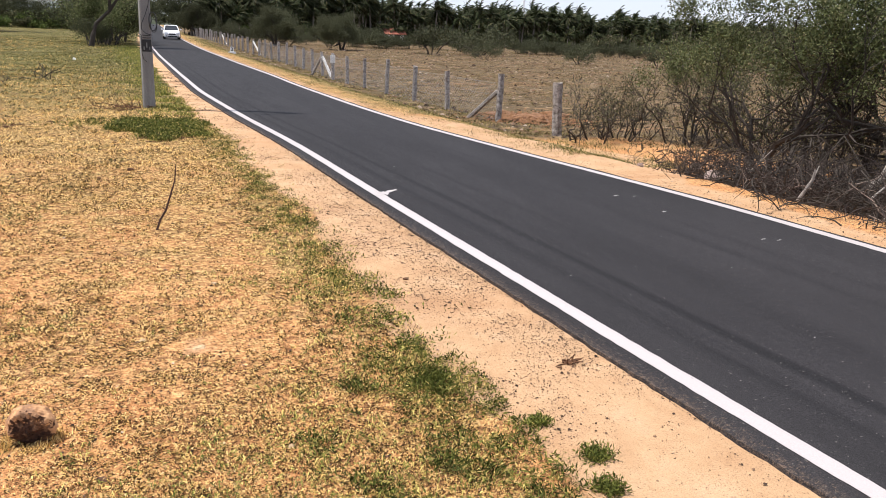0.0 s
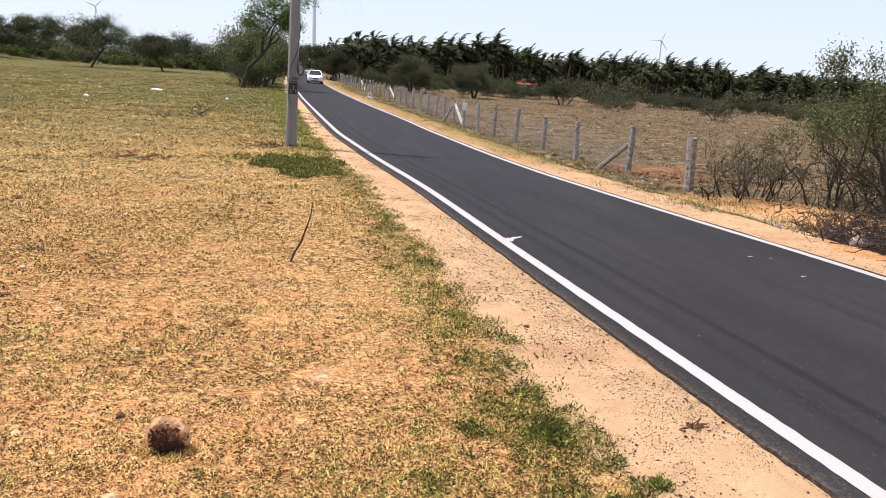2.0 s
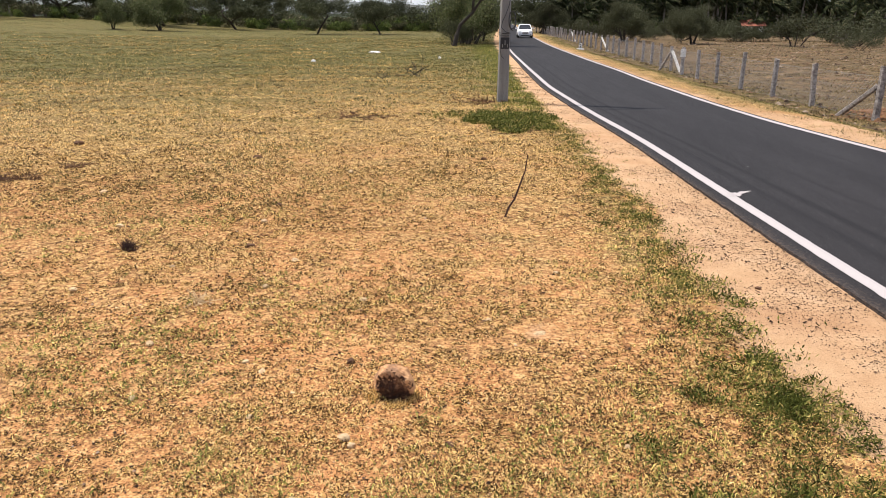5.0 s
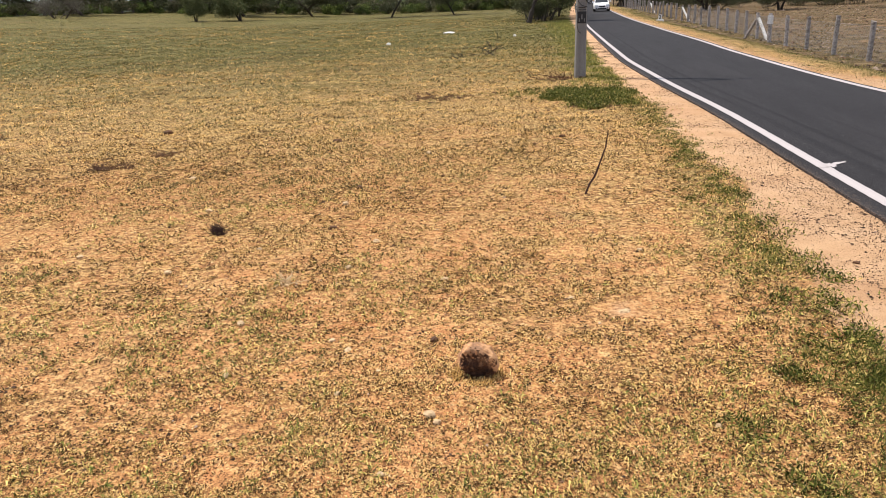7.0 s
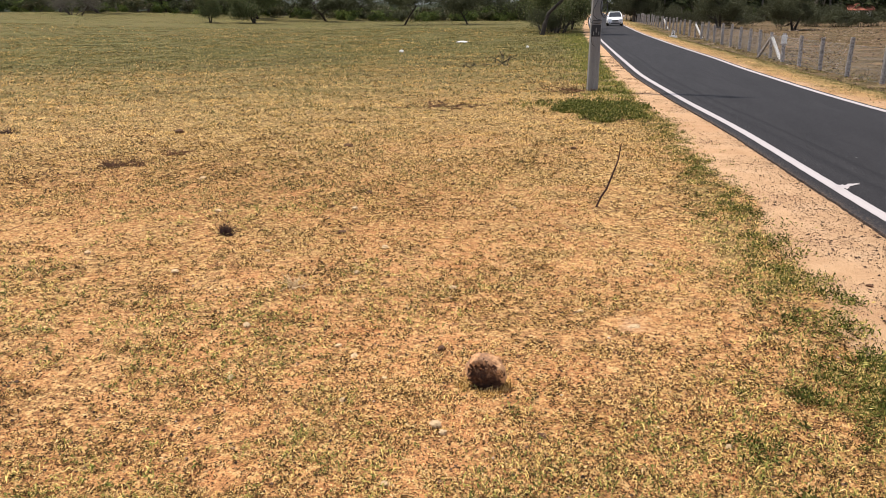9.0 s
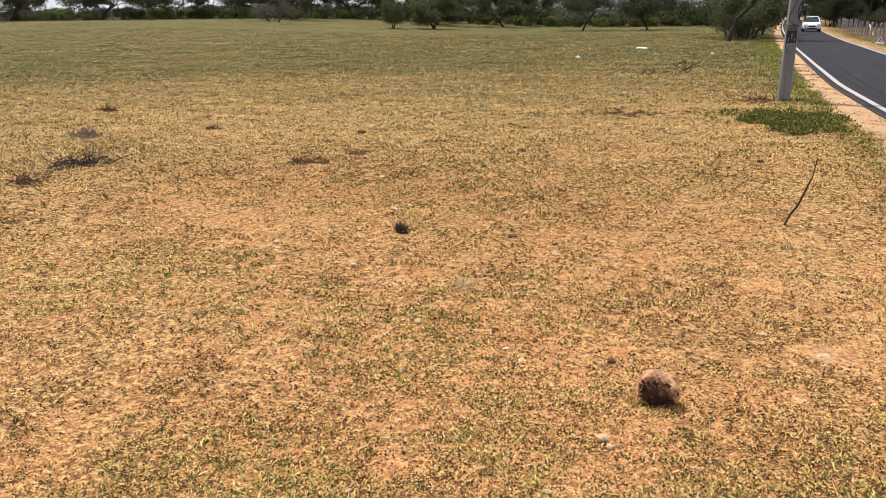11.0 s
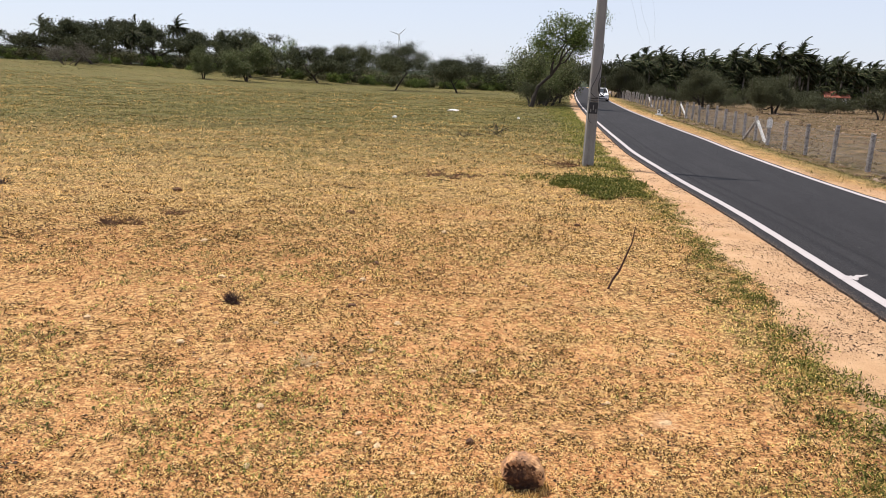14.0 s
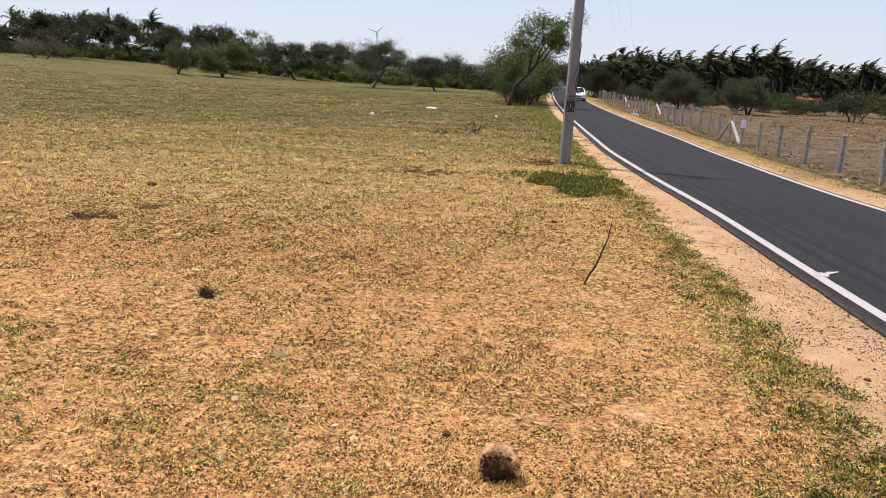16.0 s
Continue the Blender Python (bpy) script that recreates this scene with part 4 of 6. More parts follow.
for x, y, s, k in ((11.6, 13.0, 1.1, 0), (12.6, 12.4, 1.0, 0), (11.4, 11.2, 1.1, 0), (13.6, 13.6, 1.2, 0), (15.5, 14.5, 1.2, 0),
                   (10.6, 8.3, 1.2, 1), (12.0, 10.0, 1.12, 1), (12.0, 7.4, 1.4, 1), (11.0, 6.3, 1.25, 1), (13.8, 8.9, 1.05, 1), (14.0, 6.4, 1.1, 1), (15.6, 10.6, 1.1, 1), (12.6, 4.6, 1.0, 1), (16.5, 7.5, 1.1, 1),
                   (9.3, 14.3, 0.9, 2), (10.3, 13.4, 1.1, 2), (11.0, 12.0, 1.1, 2), (10.4, 9.6, 1.2, 2), (11.2, 7.4, 1.1, 2), (12.4, 9.0, 1.2, 2)):
    put(scrub_kinds[k], x, y, rnd.uniform(0, 360), s)

# ---- road furniture ----


def build_pole():
    ob = thing("utility_pole", Matrix.Translation((-0.30, 17.05, ground_z(-0.30, 17.05))) @ pose(0, 0, 0, 0, 1.2, 13), "grey tapered concrete utility pole with a black stencil and cable loop", "utility pole")
    g = Geo()
    n = 14
    for i in range(n + 1):
        z = -0.4 + 7.8 * i / n
        w, d = 0.225 - 0.010 * z, 0.185 - 0.007 * z
        for x, y in ((-1, -0.8), (-0.8, -1), (0.8, -1), (1, -0.8), (1, 0.8), (0.8, 1), (-0.8, 1), (-1, 0.8)):
            g.v.append(Vector((x * w / 2, y * d / 2, z)))
    for i in range(n):
        for k in range(8):
            j = (k + 1) % 8
            g.f.append((i * 8 + k, i * 8 + j, i * 8 + 8 + j, i * 8 + 8 + k))
    g.f.append(tuple(n * 8 + k for k in range(8)))
    part("shaft", g, M_CONCRETE, ob)
    part("stencil_panel", Geo().box(pose(-0.005, -0.0905, 1.14), 0.185, 0.006, 0.24), M_BLACK, ob, "black stencil panel with worn marks")
    for k in range(3):
        part("stencil_mark", Geo().box(pose(-0.06 + 0.055 * k, -0.0940, 1.17 + 0.05 * (k % 2)), 0.022, 0.003, 0.07 + 0.03 * (k == 1)), M_CONCRETE, ob, "pale worn stencil mark")
    loop = [Vector((0.13 + 0.075 * math.sin(t), -0.12 - 0.01 * math.sin(3 * t), 1.74 + 0.18 * math.cos(t))) for t in np.linspace(0, 2 * math.pi, 25)]
    part("cable_coil", Geo().tube(loop, [0.011] * 25, 5), M_CABLE, ob, "black coil of spare cable")
    for z in (1.44, 1.49):
        ring = [Vector((0.14 * math.cos(t) * 0.92, 0.12 * math.sin(t) * 0.92, z + 0.03 * math.sin(t))) for t in np.linspace(0, 2 * math.pi, 13)]
        part("cable_wrap", Geo().tube(ring, [0.008] * 13, 4), M_CABLE, ob, "thin black cable wound round")
    drop = [Vector((x, -0.135, z)) for x, z in ((0.10, 2.6), (0.085, 2.3), (0.05, 2.05), (-0.02, 1.85), (-0.09, 1.70), (-0.10, 1.58), (-0.02, 1.50), (0.09, 1.47))]
    part("cable_drop", Geo().tube(drop, [0.008] * 8, 5), M_CABLE, ob, "black cable hanging down the shaft")
    tail = [Vector((x, -0.125, z)) for x, z in ((-0.10, 1.46), (-0.115, 1.30), (-0.112, 1.10), (-0.08, 0.98), (-0.03, 0.94))]
    part("cable_drop", Geo().tube(tail, [0.007] * 5, 5), M_CABLE, ob, "black cable end below the stencil panel")
    coil = [Vector((0.15 + 0.06 * math.sin(t), -0.10, 1.66 + 0.13 * math.cos(t))) for t in np.linspace(0, 2 * math.pi, 21)]
    part("cable_coil", Geo().tube(coil, [0.009] * 21, 5), M_CABLE, ob, "black coil of spare cable")
    part("crossarm", Geo().box(pose(0.0, -0.13, 6.9), 1.3, 0.07, 0.07), M_CONCRETE, ob)
    for dx in (-0.55, 0.0, 0.55):
        part("insulator", Geo().lathe([(0.03, 0), (0.055, 0.03), (0.035, 0.06), (0.05, 0.09), (0.02, 0.13)], pose(dx, -0.13, 6.97), 8), M_BLACK, ob)
    return ob


build_pole()


def fence_x(y):
    return float(np.interp(y, [14.6, 17.2, 20.0, 30.9, 35.0, 41.0, 51.5, 60.0, 106.0, 140.0], [7.96, 7.65, 7.32, 6.30, 6.42, 6.30, 5.80, 5.3, 3.5, 2.6]))


POST_Y = [14.55, 17.1, 19.9, 22.3, 24.7, 26.9, 28.9, 30.8, 33.4, 36.0]
while POST_Y[-1] < 108:
    POST_Y.append(POST_Y[-1] + 2.35)


def build_fence():
    ob = thing("fence", (0, 0, 0), "wire mesh fence on rough granite posts along the field", "fence")
    rg = np.random.default_rng(5)
    tops = []
    for i, y in enumerate(POST_Y):
        x = fence_x(y)
        z = ground_z(x, y)
        w, h = (0.20, 1.12) if i == 0 else (0.135 + rg.uniform(-0.012, 0.02), 1.06 + rg.uniform(-0.07, 0.06))
        m = pose(x, y, z - 0.12, rg.normal() * 1.6, rg.normal() * 1.8, rg.uniform(-25, 25))
        g = Geo()
        n, sides = 7, 8
        for r in range(n + 1):
            for k in range(sides):
                t = 2 * math.pi * (k + 0.5) / sides
                sq = 1.0 / max(abs(math.cos(t)), abs(math.sin(t)))
                j = 1 + rg.uniform(-0.07, 0.07)
                g.v.append(m @ Vector((math.cos(t) * sq * w / 2 * 0.95 * j, math.sin(t) * sq * w / 2 * 0.95 * j, (h + 0.12) * r / n + (rg.uniform(-0.03, 0.03) if r == n else 0))))
        for r in range(n):
            for k in range(sides):
                j = (k + 1) % sides
                g.f.append((r * sides + k, r * sides + j, r * sides + sides + j, r * sides + sides + k))
        g.f.append(tuple(n * sides + k for k in range(sides)))
        post = part("post", g, M_STONE, ob)
        if i == 7:
            part("painted_band", Geo().box(m @ pose(0, 0, 0.80), w * 1.22, w * 1.22, 0.30), M_WHITE, post, "white painted band near the top")
        tops.append((x, y, z, h))

    def brace(y0, dx, dy, reach, mat):
        x0 = fence_x(y0)
        z0 = ground_z(x0, y0)
        a, b = Vector((x0 + dx, y0 + dy, z0 - 0.05)), Vector((x0 + dx * 0.06, y0 + dy * 0.06, z0 + reach))
        part("brace", Geo().tube([a, a.lerp(b, 0.5), b], [0.065, 0.06, 0.06], 6), mat, ob, "slanting stone brace")

    brace(POST_Y[1], -0.45, 0.95, 0.72, M_STONE)
    brace(POST_Y[8], 0.26, -0.75, 0.80, M_WHITE)
    brace(POST_Y[8], -0.42, 0.45, 0.80, M_STONE)
    brace(POST_Y[17], 0.42, -0.7, 0.85, M_WHITE)
    brace(POST_Y[25], 0.35, -0.8, 0.85, M_WHITE)
    for i in range(len(tops) - 1):
        if i == 0:
            continue
        (xa, ya, za, ha), (xb, yb, zb, hb) = tops[i], tops[i + 1]
        a, b = Vector((xa, ya, za)), Vector((xb, yb, zb))
        g = Geo()
        for h in (0.06, 0.35, 0.64, 0.93):
            g.tube([a + Vector((-0.06, 0, h)), (a + b) / 2 + Vector((-0.06, 0, h - 0.02)), b + Vector((-0.06, 0, h))], [0.0022] * 3, 3, False)
        if i < 16:
            n = 22
            for k in range(-8, n):
                for s in (0, 1):
                    t0, t1 = k / n, (k + 8) / n
                    h0, h1 = 0.06, 0.93
                    if t0 < 0:
                        h0, t0 = h0 + (h1 - h0) * (-t0 / (t1 - t0)), 0
                    if t1 > 1:
                        h1, t1 = h0 + (h1 - h0) * (1 - t0) / (t1 - t0), 1
                    p, q = a.lerp(b, t0), a.lerp(b, t1)
                    if s:
                        h0, h1 = 0.99 - h0, 0.99 - h1
                    g.tube([p + Vector((-0.06, 0, h0)), q + Vector((-0.06, 0, h1))], [0.0016] * 2, 3, False)
        part("wire_mesh", g, M_WIRE, ob)
    return ob


build_fence()


def rock_mesh(name, seed, size, mat, rough=0.35, detail=3):
    bm = bmesh.new()
    bmesh.ops.create_icosphere(bm, subdivisions=detail, radius=1.0)
    off = Vector((seed * 3.7, seed * 1.9, seed * 5.3))
    for v in bm.verts:
        p = v.co.copy()
        k = 1 + rough * noise.noise(p * 1.1 + off) + rough * 0.5 * noise.noise(p * 2.7 + off) + rough * 0.22 * noise.noise(p * 6 + off)
        v.co = Vector((p.x * size[0], p.y * size[1], p.z * size[2])) * k
    me = bpy.data.meshes.new(name)
    bm.to_mesh(me)
    bm.free()
    me.materials.append(mat)
    return me



def build_rock():
    """A domed laterite rock; under its rim, on the side towards the road's near end, a hollow of dark stone with its
    shade painted in.
    """
    bm = bmesh.new()
    bmesh.ops.create_icosphere(bm, subdivisions=5, radius=1.0)
    hole = Vector((-0.12, -0.93, -0.18)).normalized()
    for v in bm.verts:
        p = v.co.copy()
        k = 1 + 0.09 * noise.noise(p * 1.1 + Vector((7, 4, 9))) + 0.10 * noise.noise(p * 3.1) + 0.05 * noise.noise(p * 8) + 0.02 * noise.noise(p * 19)
        d = p.dot(hole) + 0.10 * noise.noise(p * 3 + Vector((2, 0, 5)))
        k -= 0.34 * float(step(0.38, 0.80, d))
        if p.z < -0.1:
            k *= 1 + 0.25 * (p.z + 0.1)
        v.co = Vector((p.x * 0.093, p.y * 0.090, p.z * 0.094 - 0.010 * p.x)) * k
    bm.normal_update()
    for f in bm.faces:
        c = f.calc_center_median()
        u = Vector((c.x / 0.093, c.y / 0.090, c.z / 0.094)).normalized()
        # faces in the hollow and low on that side get the shade-dark stone
        d = u.dot(hole) + 0.25 * noise.noise(u * 2.5 + Vector((2, 0, 5))) + 0.22 * noise.noise(u * 8) + 0.15 * noise.noise(u * 19)
        f.material_index = 1 if d > 0.46 or (u.z < -0.30 and d > 0.1) else 0
        f.smooth = False
    me = bpy.data.meshes.new("rock")
    bm.to_mesh(me)
    bm.free()
    me.materials.append(M_ROCK)
    me.materials.append(M_ROCKHOLLOW)
    single("rock", me, None, pose(-0.49, 3.00, rough_z(-0.49, 3.00) + 0.068, 0, 0, 8), "brown domed rock with a dark hollow, its shade painted in", "rock")


build_rock()

_sb = Vector((-0.06, 6.76, rough_z(-0.06, 6.76) - 0.03))
stick = [_sb, _sb + Vector((0.05, 0.0, 0.13)), _sb + Vector((0.10, 0, 0.21)), _sb + Vector((0.145, 0, 0.34)), _sb + Vector((0.19, 0, 0.47)), _sb + Vector((0.21, 0, 0.62))]
g = Geo().tube(stick, [0.011, 0.010, 0.010, 0.008, 0.006, 0.004], 6)
g.tube([stick[2], stick[2] + Vector((-0.025, 0, 0.03))], [0.007, 0.004], 5)
single("stick", g, M_STICK, (0, 0, 0), "thin dark curved stick standing in the ground", "stick")


def build_km_stone():
    x, y = 3.92, 50.8
    ob = thing("kilometre_stone", Matrix.Translation((x, y, ground_z(x, y))) @ pose(0, 0, 0, 0, 0, -4) @ Matrix.Scale(0.52, 4), "small white kilometre stone with a black figure", "milestone")
    part("base", Geo().box(pose(0, 0, -0.05), 0.95, 0.45, 0.22, 0.92, 0.06), M_LIME, ob)
    g = Geo()
    prof = [(-0.21, 0), (-0.21, 0.42)] + [(0.21 * -math.cos(t), 0.42 + 0.21 * math.sin(t)) for t in np.linspace(0, math.pi, 9)[1:-1]] + [(0.21, 0.42), (0.21, 0)]
    n = len(prof)
    for yy in (-0.09, 0.09):
        for px_, pz in prof:
            g.v.append(Vector((px_, yy, pz + 0.15)))
    for i in range(n - 1):
        g.f.append((i, i + 1, n + i + 1, n + i))
    g.f += [tuple(reversed(range(n))), tuple(range(n, 2 * n))]
    part("slab", g, M_LIME, ob)
    cu = bpy.data.curves.new("figure", "FONT")
    cu.body, cu.size, cu.align_x, cu.extrude = "2", 0.55, "CENTER", 0.004
    cu.offset = 0.02
    cu.materials.append(M_BLACK)
    f = new("figure", cu)
    f.parent = ob
    f.matrix_local = pose(0, -0.096, 0.28, 90, 0, 0)
    tagged(f, "black painted figure two")


build_km_stone()


def build_car():
    ob = thing("car", Matrix.Translation((0.52, 79.0, ground_z(0.52, 79.0) + 0.024)) @ pose(0, 0, 0, 0, 0, 2) @ Matrix.Scale(0.85, 4), "white sedan car standing on the asphalt lane", "car")
    g = Geo()
    st = [(-2.20, 0.60, 0.36, 0.60), (-2.14, 0.74, 0.26, 0.70), (-1.95, 0.81, 0.22, 0.78), (-1.35, 0.85, 0.20, 0.90), (-0.95, 0.86, 0.20, 0.96), (0.6, 0.86, 0.20, 0.99), (1.5, 0.85, 0.22, 1.02), (2.0, 0.80, 0.26, 1.00), (2.16, 0.70, 0.34, 0.90)]
    for y, w, lo, hi in st:
        for x, z in ((-w * 0.9, lo), (-w, lo + 0.10), (-w * 1.01, (lo + hi) / 2), (-w * 0.97, hi - 0.10), (-w * 0.86, hi), (w * 0.86, hi), (w * 0.97, hi - 0.10), (w * 1.01, (lo + hi) / 2), (w, lo + 0.10), (w * 0.9, lo)):
            g.v.append(Vector((x, y, z)))
    for i in range(len(st) - 1):
        for k in range(10):
            j = (k + 1) % 10
            g.f.append((i * 10 + k, i * 10 + j, i * 10 + 10 + j, i * 10 + 10 + k))
    g.f += [tuple(reversed(range(10))), tuple(range((len(st) - 1) * 10, len(st) * 10))]
    part("body", g, M_CAR, ob, smooth=False)
    cab = [(-1.02, 0.76, 0.95), (-0.38, 0.60, 1.42), (0.25, 0.61, 1.47), (0.95, 0.59, 1.43), (1.72, 0.70, 1.00)]
    g = Geo()
    for y, w, z in cab:
        for x in (-1, 1):
            g.v.append(Vector((x * w, y, z)))
    for x in (-1, 1):
        for y in (-0.38, 0.25, 0.95):
            g.v.append(Vector((x * 0.80, y, 0.96)))
    g.f += [(0, 1, 3, 2), (6, 7, 9, 8), (0, 2, 10), (10, 2, 4, 11), (11, 4, 6, 12), (12, 6, 8), (1, 13, 3), (13, 14, 5, 3), (14, 15, 7, 5), (15, 9, 7)]
    part("glasshouse", g, M_GLASS, ob, "dark car windows")
    g = Geo()
    for y, w, z in ((-0.42, 0.60, 1.425), (0.25, 0.615, 1.478), (1.0, 0.59, 1.43)):
        g.v += [Vector((-w, y, z)), Vector((-w * 0.8, y, z + 0.03)), Vector((w * 0.8, y, z + 0.03)), Vector((w, y, z))]
    for i in range(2):
        for k in range(3):
            g.f.append((i * 4 + k, i * 4 + k + 1, i * 4 + 5 + k, i * 4 + 4 + k))
    part("roof", g, M_CAR, ob)
    for s in (-1, 1):
        for p, q in (((0.77, -1.04, 0.94), (0.61, -0.40, 1.43)), ((0.82, 0.28, 0.96), (0.625, 0.28, 1.46)), ((0.71, 1.72, 1.0), (0.60, 0.98, 1.43))):
            part("pillar", Geo().tube([Vector((s * p[0], p[1], p[2])), Vector((s * q[0], q[1], q[2]))], [0.045, 0.04], 6), M_CAR, ob)
        part("headlight", Geo().box(pose(s * 0.60, -2.15, 0.54, -10, 0, s * 14), 0.40, 0.14, 0.20, 0.85, 0.1), M_LAMP, ob, "clear headlight")
        part("mirror", Geo().box(pose(s * 0.98, -0.72, 0.98), 0.20, 0.12, 0.14, 0.85, 0.1), M_CAR, ob)
        part("fog_light", Geo().lathe([(0.06, 0), (0.06, 0.02)], pose(s * 0.58, -2.17, 0.37, 90), 10), M_BLACK, ob)
        for y in (-1.38, 1.32):
            wheel = part("wheel", Geo().lathe([(0.21, -0.10), (0.29, -0.10), (0.315, -0.06), (0.315, 0.06), (0.29, 0.10), (0.21, 0.10)], pose(s * 0.78, y, 0.31, 0, 90, 0), 20), M_TYRE, ob)
            part("rim", Geo().lathe([(0.20, -0.085), (0.20, 0.106), (0.06, 0.09)], pose(s * 0.78, y, 0.31, 0, 90 * s, 0), 16), M_CHROME, wheel)
    part("grille", Geo().box(pose(0, -2.205, 0.48), 0.70, 0.07, 0.13, 0.95), M_BLACK, ob, "black grille")
    part("grille_bar", Geo().box(pose(0, -2.245, 0.60), 0.66, 0.02, 0.025), M_CHROME, ob, "chrome bar")
    part("lower_intake", Geo().box(pose(0, -2.17, 0.25), 0.95, 0.08, 0.10, 1.0), M_BLACK, ob, "black lower air intake")
    part("number_plate", Geo().box(pose(0, -2.25, 0.37), 0.46, 0.02, 0.10), M_WHITE, ob, "white number plate")
    return ob


build_car()

# ---- ground cover ----


def scatter(rng, n, r0, r1, a0, a1, power):
    """Places on the plan, thinning out with distance from the standpoint."""
    u = rng.uniform(0, 1, n)
    k = 2 - power
    r = (r0 ** k + u * (r1 ** k - r0 ** k)) ** (1 / k)
    a = rng.uniform(a0, a1, n) + rng.normal(size=n) * 7
    a = np.radians(np.where(rng.uniform(0, 1, n) < 0.84, a, rng.uniform(-180, 180, n)))
    return np.sin(a) * r, np.cos(a) * r


def verge_width(y):
    return np.interp(y, [-20, 2.5, 3.3, 4.6, 6.4, 9, 13, 20, 31, 60, 200], [1.2, 1.05, 0.98, 0.95, 0.92, 0.82, 0.72, 0.62, 0.52, 0.9, 1.0])


class Field:
    """A smooth random function of the plan, about -1 to 1, with features of that size in metres."""

    def __init__(self, seed, size):
        r = np.random.default_rng(seed)
        a, k = r.uniform(0, 6.283, 28), 6.283 / size * r.uniform(0.45, 1.5, 28)
        self.kx, self.ky, self.ph = np.cos(a) * k, np.sin(a) * k, r.uniform(0, 6.283, 28)

    def __call__(self, x, y):
        out = np.zeros_like(x)
        for a, b, p in zip(self.kx, self.ky, self.ph):
            out += np.cos(a * x + b * y + p)
        return out / 5.3


def spikes(rng, x, y, height, width, lean, per, spread=0.012):
    """Tufts of simple pointed blades."""
    x, y = np.repeat(x, per), np.repeat(y, per)
    n = len(x)
    h = np.repeat(height, per) * rng.uniform(0.4, 1.35, n)
    w = np.repeat(np.broadcast_to(width, (n // per,)), per) * rng.uniform(0.6, 1.5, n)
    x, y = x + rng.normal(size=n) * spread, y + rng.normal(size=n) * spread
    a, l = rng.uniform(0, 6.283, n), lean * rng.uniform(0.2, 1.8, n)
    dx, dy = np.cos(a), np.sin(a)
    p = np.stack([x, y, rough_land(x, y) - 0.003], 1)
    s = np.stack([-dy, dx, 0 * dx], 1) * (w / 2)[:, None]
    q = np.sqrt(1 + l * l)
    t = p + np.stack([dx * l * h / q, dy * l * h / q, h / q + 0.004], 1)
    return np.stack([p - s, p + s, t], 1).reshape(-1, 3)


def flakes(rng, x, y, size):
    """Small curled bits of dry leaf and stalk, lying on the soil or caught a little above it."""
    n = len(x)
    a, tilt = rng.uniform(0, 6.283, n), rng.normal(size=(n, 2)) * 0.5
    ln, wd = size * rng.uniform(0.5, 1.7, n), size * rng.uniform(0.2, 0.8, n)
    p = np.stack([x, y, rough_land(x, y) + 0.004 + np.abs(tilt[:, 0]) * ln * 0.5 + size * rng.uniform(0, 0.7, n)], 1)
    u = np.stack([np.cos(a), np.sin(a), tilt[:, 0]], 1) * (ln / 2)[:, None]
    v = np.stack([-np.sin(a), np.cos(a), tilt[:, 1]], 1) * (wd / 2)[:, None]
    return np.stack([p - u - v * rng.uniform(0, 1, (n, 1)), p - u * rng.uniform(-0.6, 0.9, (n, 1)) + v, p + u], 1).reshape(-1, 3)


def curls(rng, x, y, length, width, per, spread, rise):
    """Tufts of arched blades that lean out and curl over, pointed at both ends."""
    x, y = np.repeat(x, per), np.repeat(y, per)
    n = len(x)
    ln = np.repeat(length, per) * rng.uniform(0.45, 1.5, n)
    w = np.repeat(width, per) * rng.uniform(0.6, 1.5, n)
    x, y = x + rng.normal(size=n) * spread, y + rng.normal(size=n) * spread
    a = rng.uniform(0, 6.283, n)
    h = ln * rise * rng.uniform(0.05, 1.0, n)
    d = np.stack([np.cos(a), np.sin(a), 0 * a], 1)
    s = np.stack([-np.sin(a), np.cos(a), rng.normal(size=n) * 0.4], 1)
    up = np.array([0.0, 0.0, 1.0])
    p = np.stack([x, y, rough_land(x, y) + 0.001], 1)
    m = p + d * (ln * 0.42)[:, None] + up * h[:, None]
    t = p + d * (ln * rng.uniform(0.6, 1.0, n))[:, None] + s * (ln * rng.normal(size=n) * 0.30)[:, None] * np.array([1, 1, 0]) + up * (h * rng.uniform(0.0, 1.3, n))[:, None]
    s = s * (w / 2)[:, None]
    return np.stack([p, m + s, t, m - s], 1).reshape(-1, 3)


def crumbs(rng, x, y, size):
    """Little angular stones: one squashed octahedron for each place, as loose triangles."""
    n = len(x)
    s = size * np.clip(rng.lognormal(-0.2, 0.38, n), 0.4, 1.9)
    c = np.stack([x, y, rough_land(x, y) + s * 0.2], 1)
    dirs = np.array([[1, 0, 0], [0, 1, 0], [-1, 0, 0], [0, -1, 0], [0, 0, 1]], float)
    a = rng.uniform(0, 6.283, n)
    rot = np.stack([np.stack([np.cos(a), -np.sin(a), 0 * a], 1), np.stack([np.sin(a), np.cos(a), 0 * a], 1), np.stack([0 * a, 0 * a, 0 * a + 0.7], 1)], 1)
    k = rng.uniform(0.5, 1.2, (n, 5, 1))
    p = c[:, None] + np.einsum("nij,kj->nki", rot, dirs) * k * s[:, None, None] * 0.6
    tri = [(0, 1, 4), (1, 2, 4), (2, 3, 4), (3, 0, 4)]
    return np.concatenate([p[:, list(t)] for t in tri], 1).reshape(-1, 3)


def by_verge(x, y):
    """Thicker growth towards the shoulder where it is nearest, 0 to 1."""
    return np.exp(-np.maximum(line_left(y) - 1.1 - x, 0) / 1.9) * step(6.5, 2.8, y)


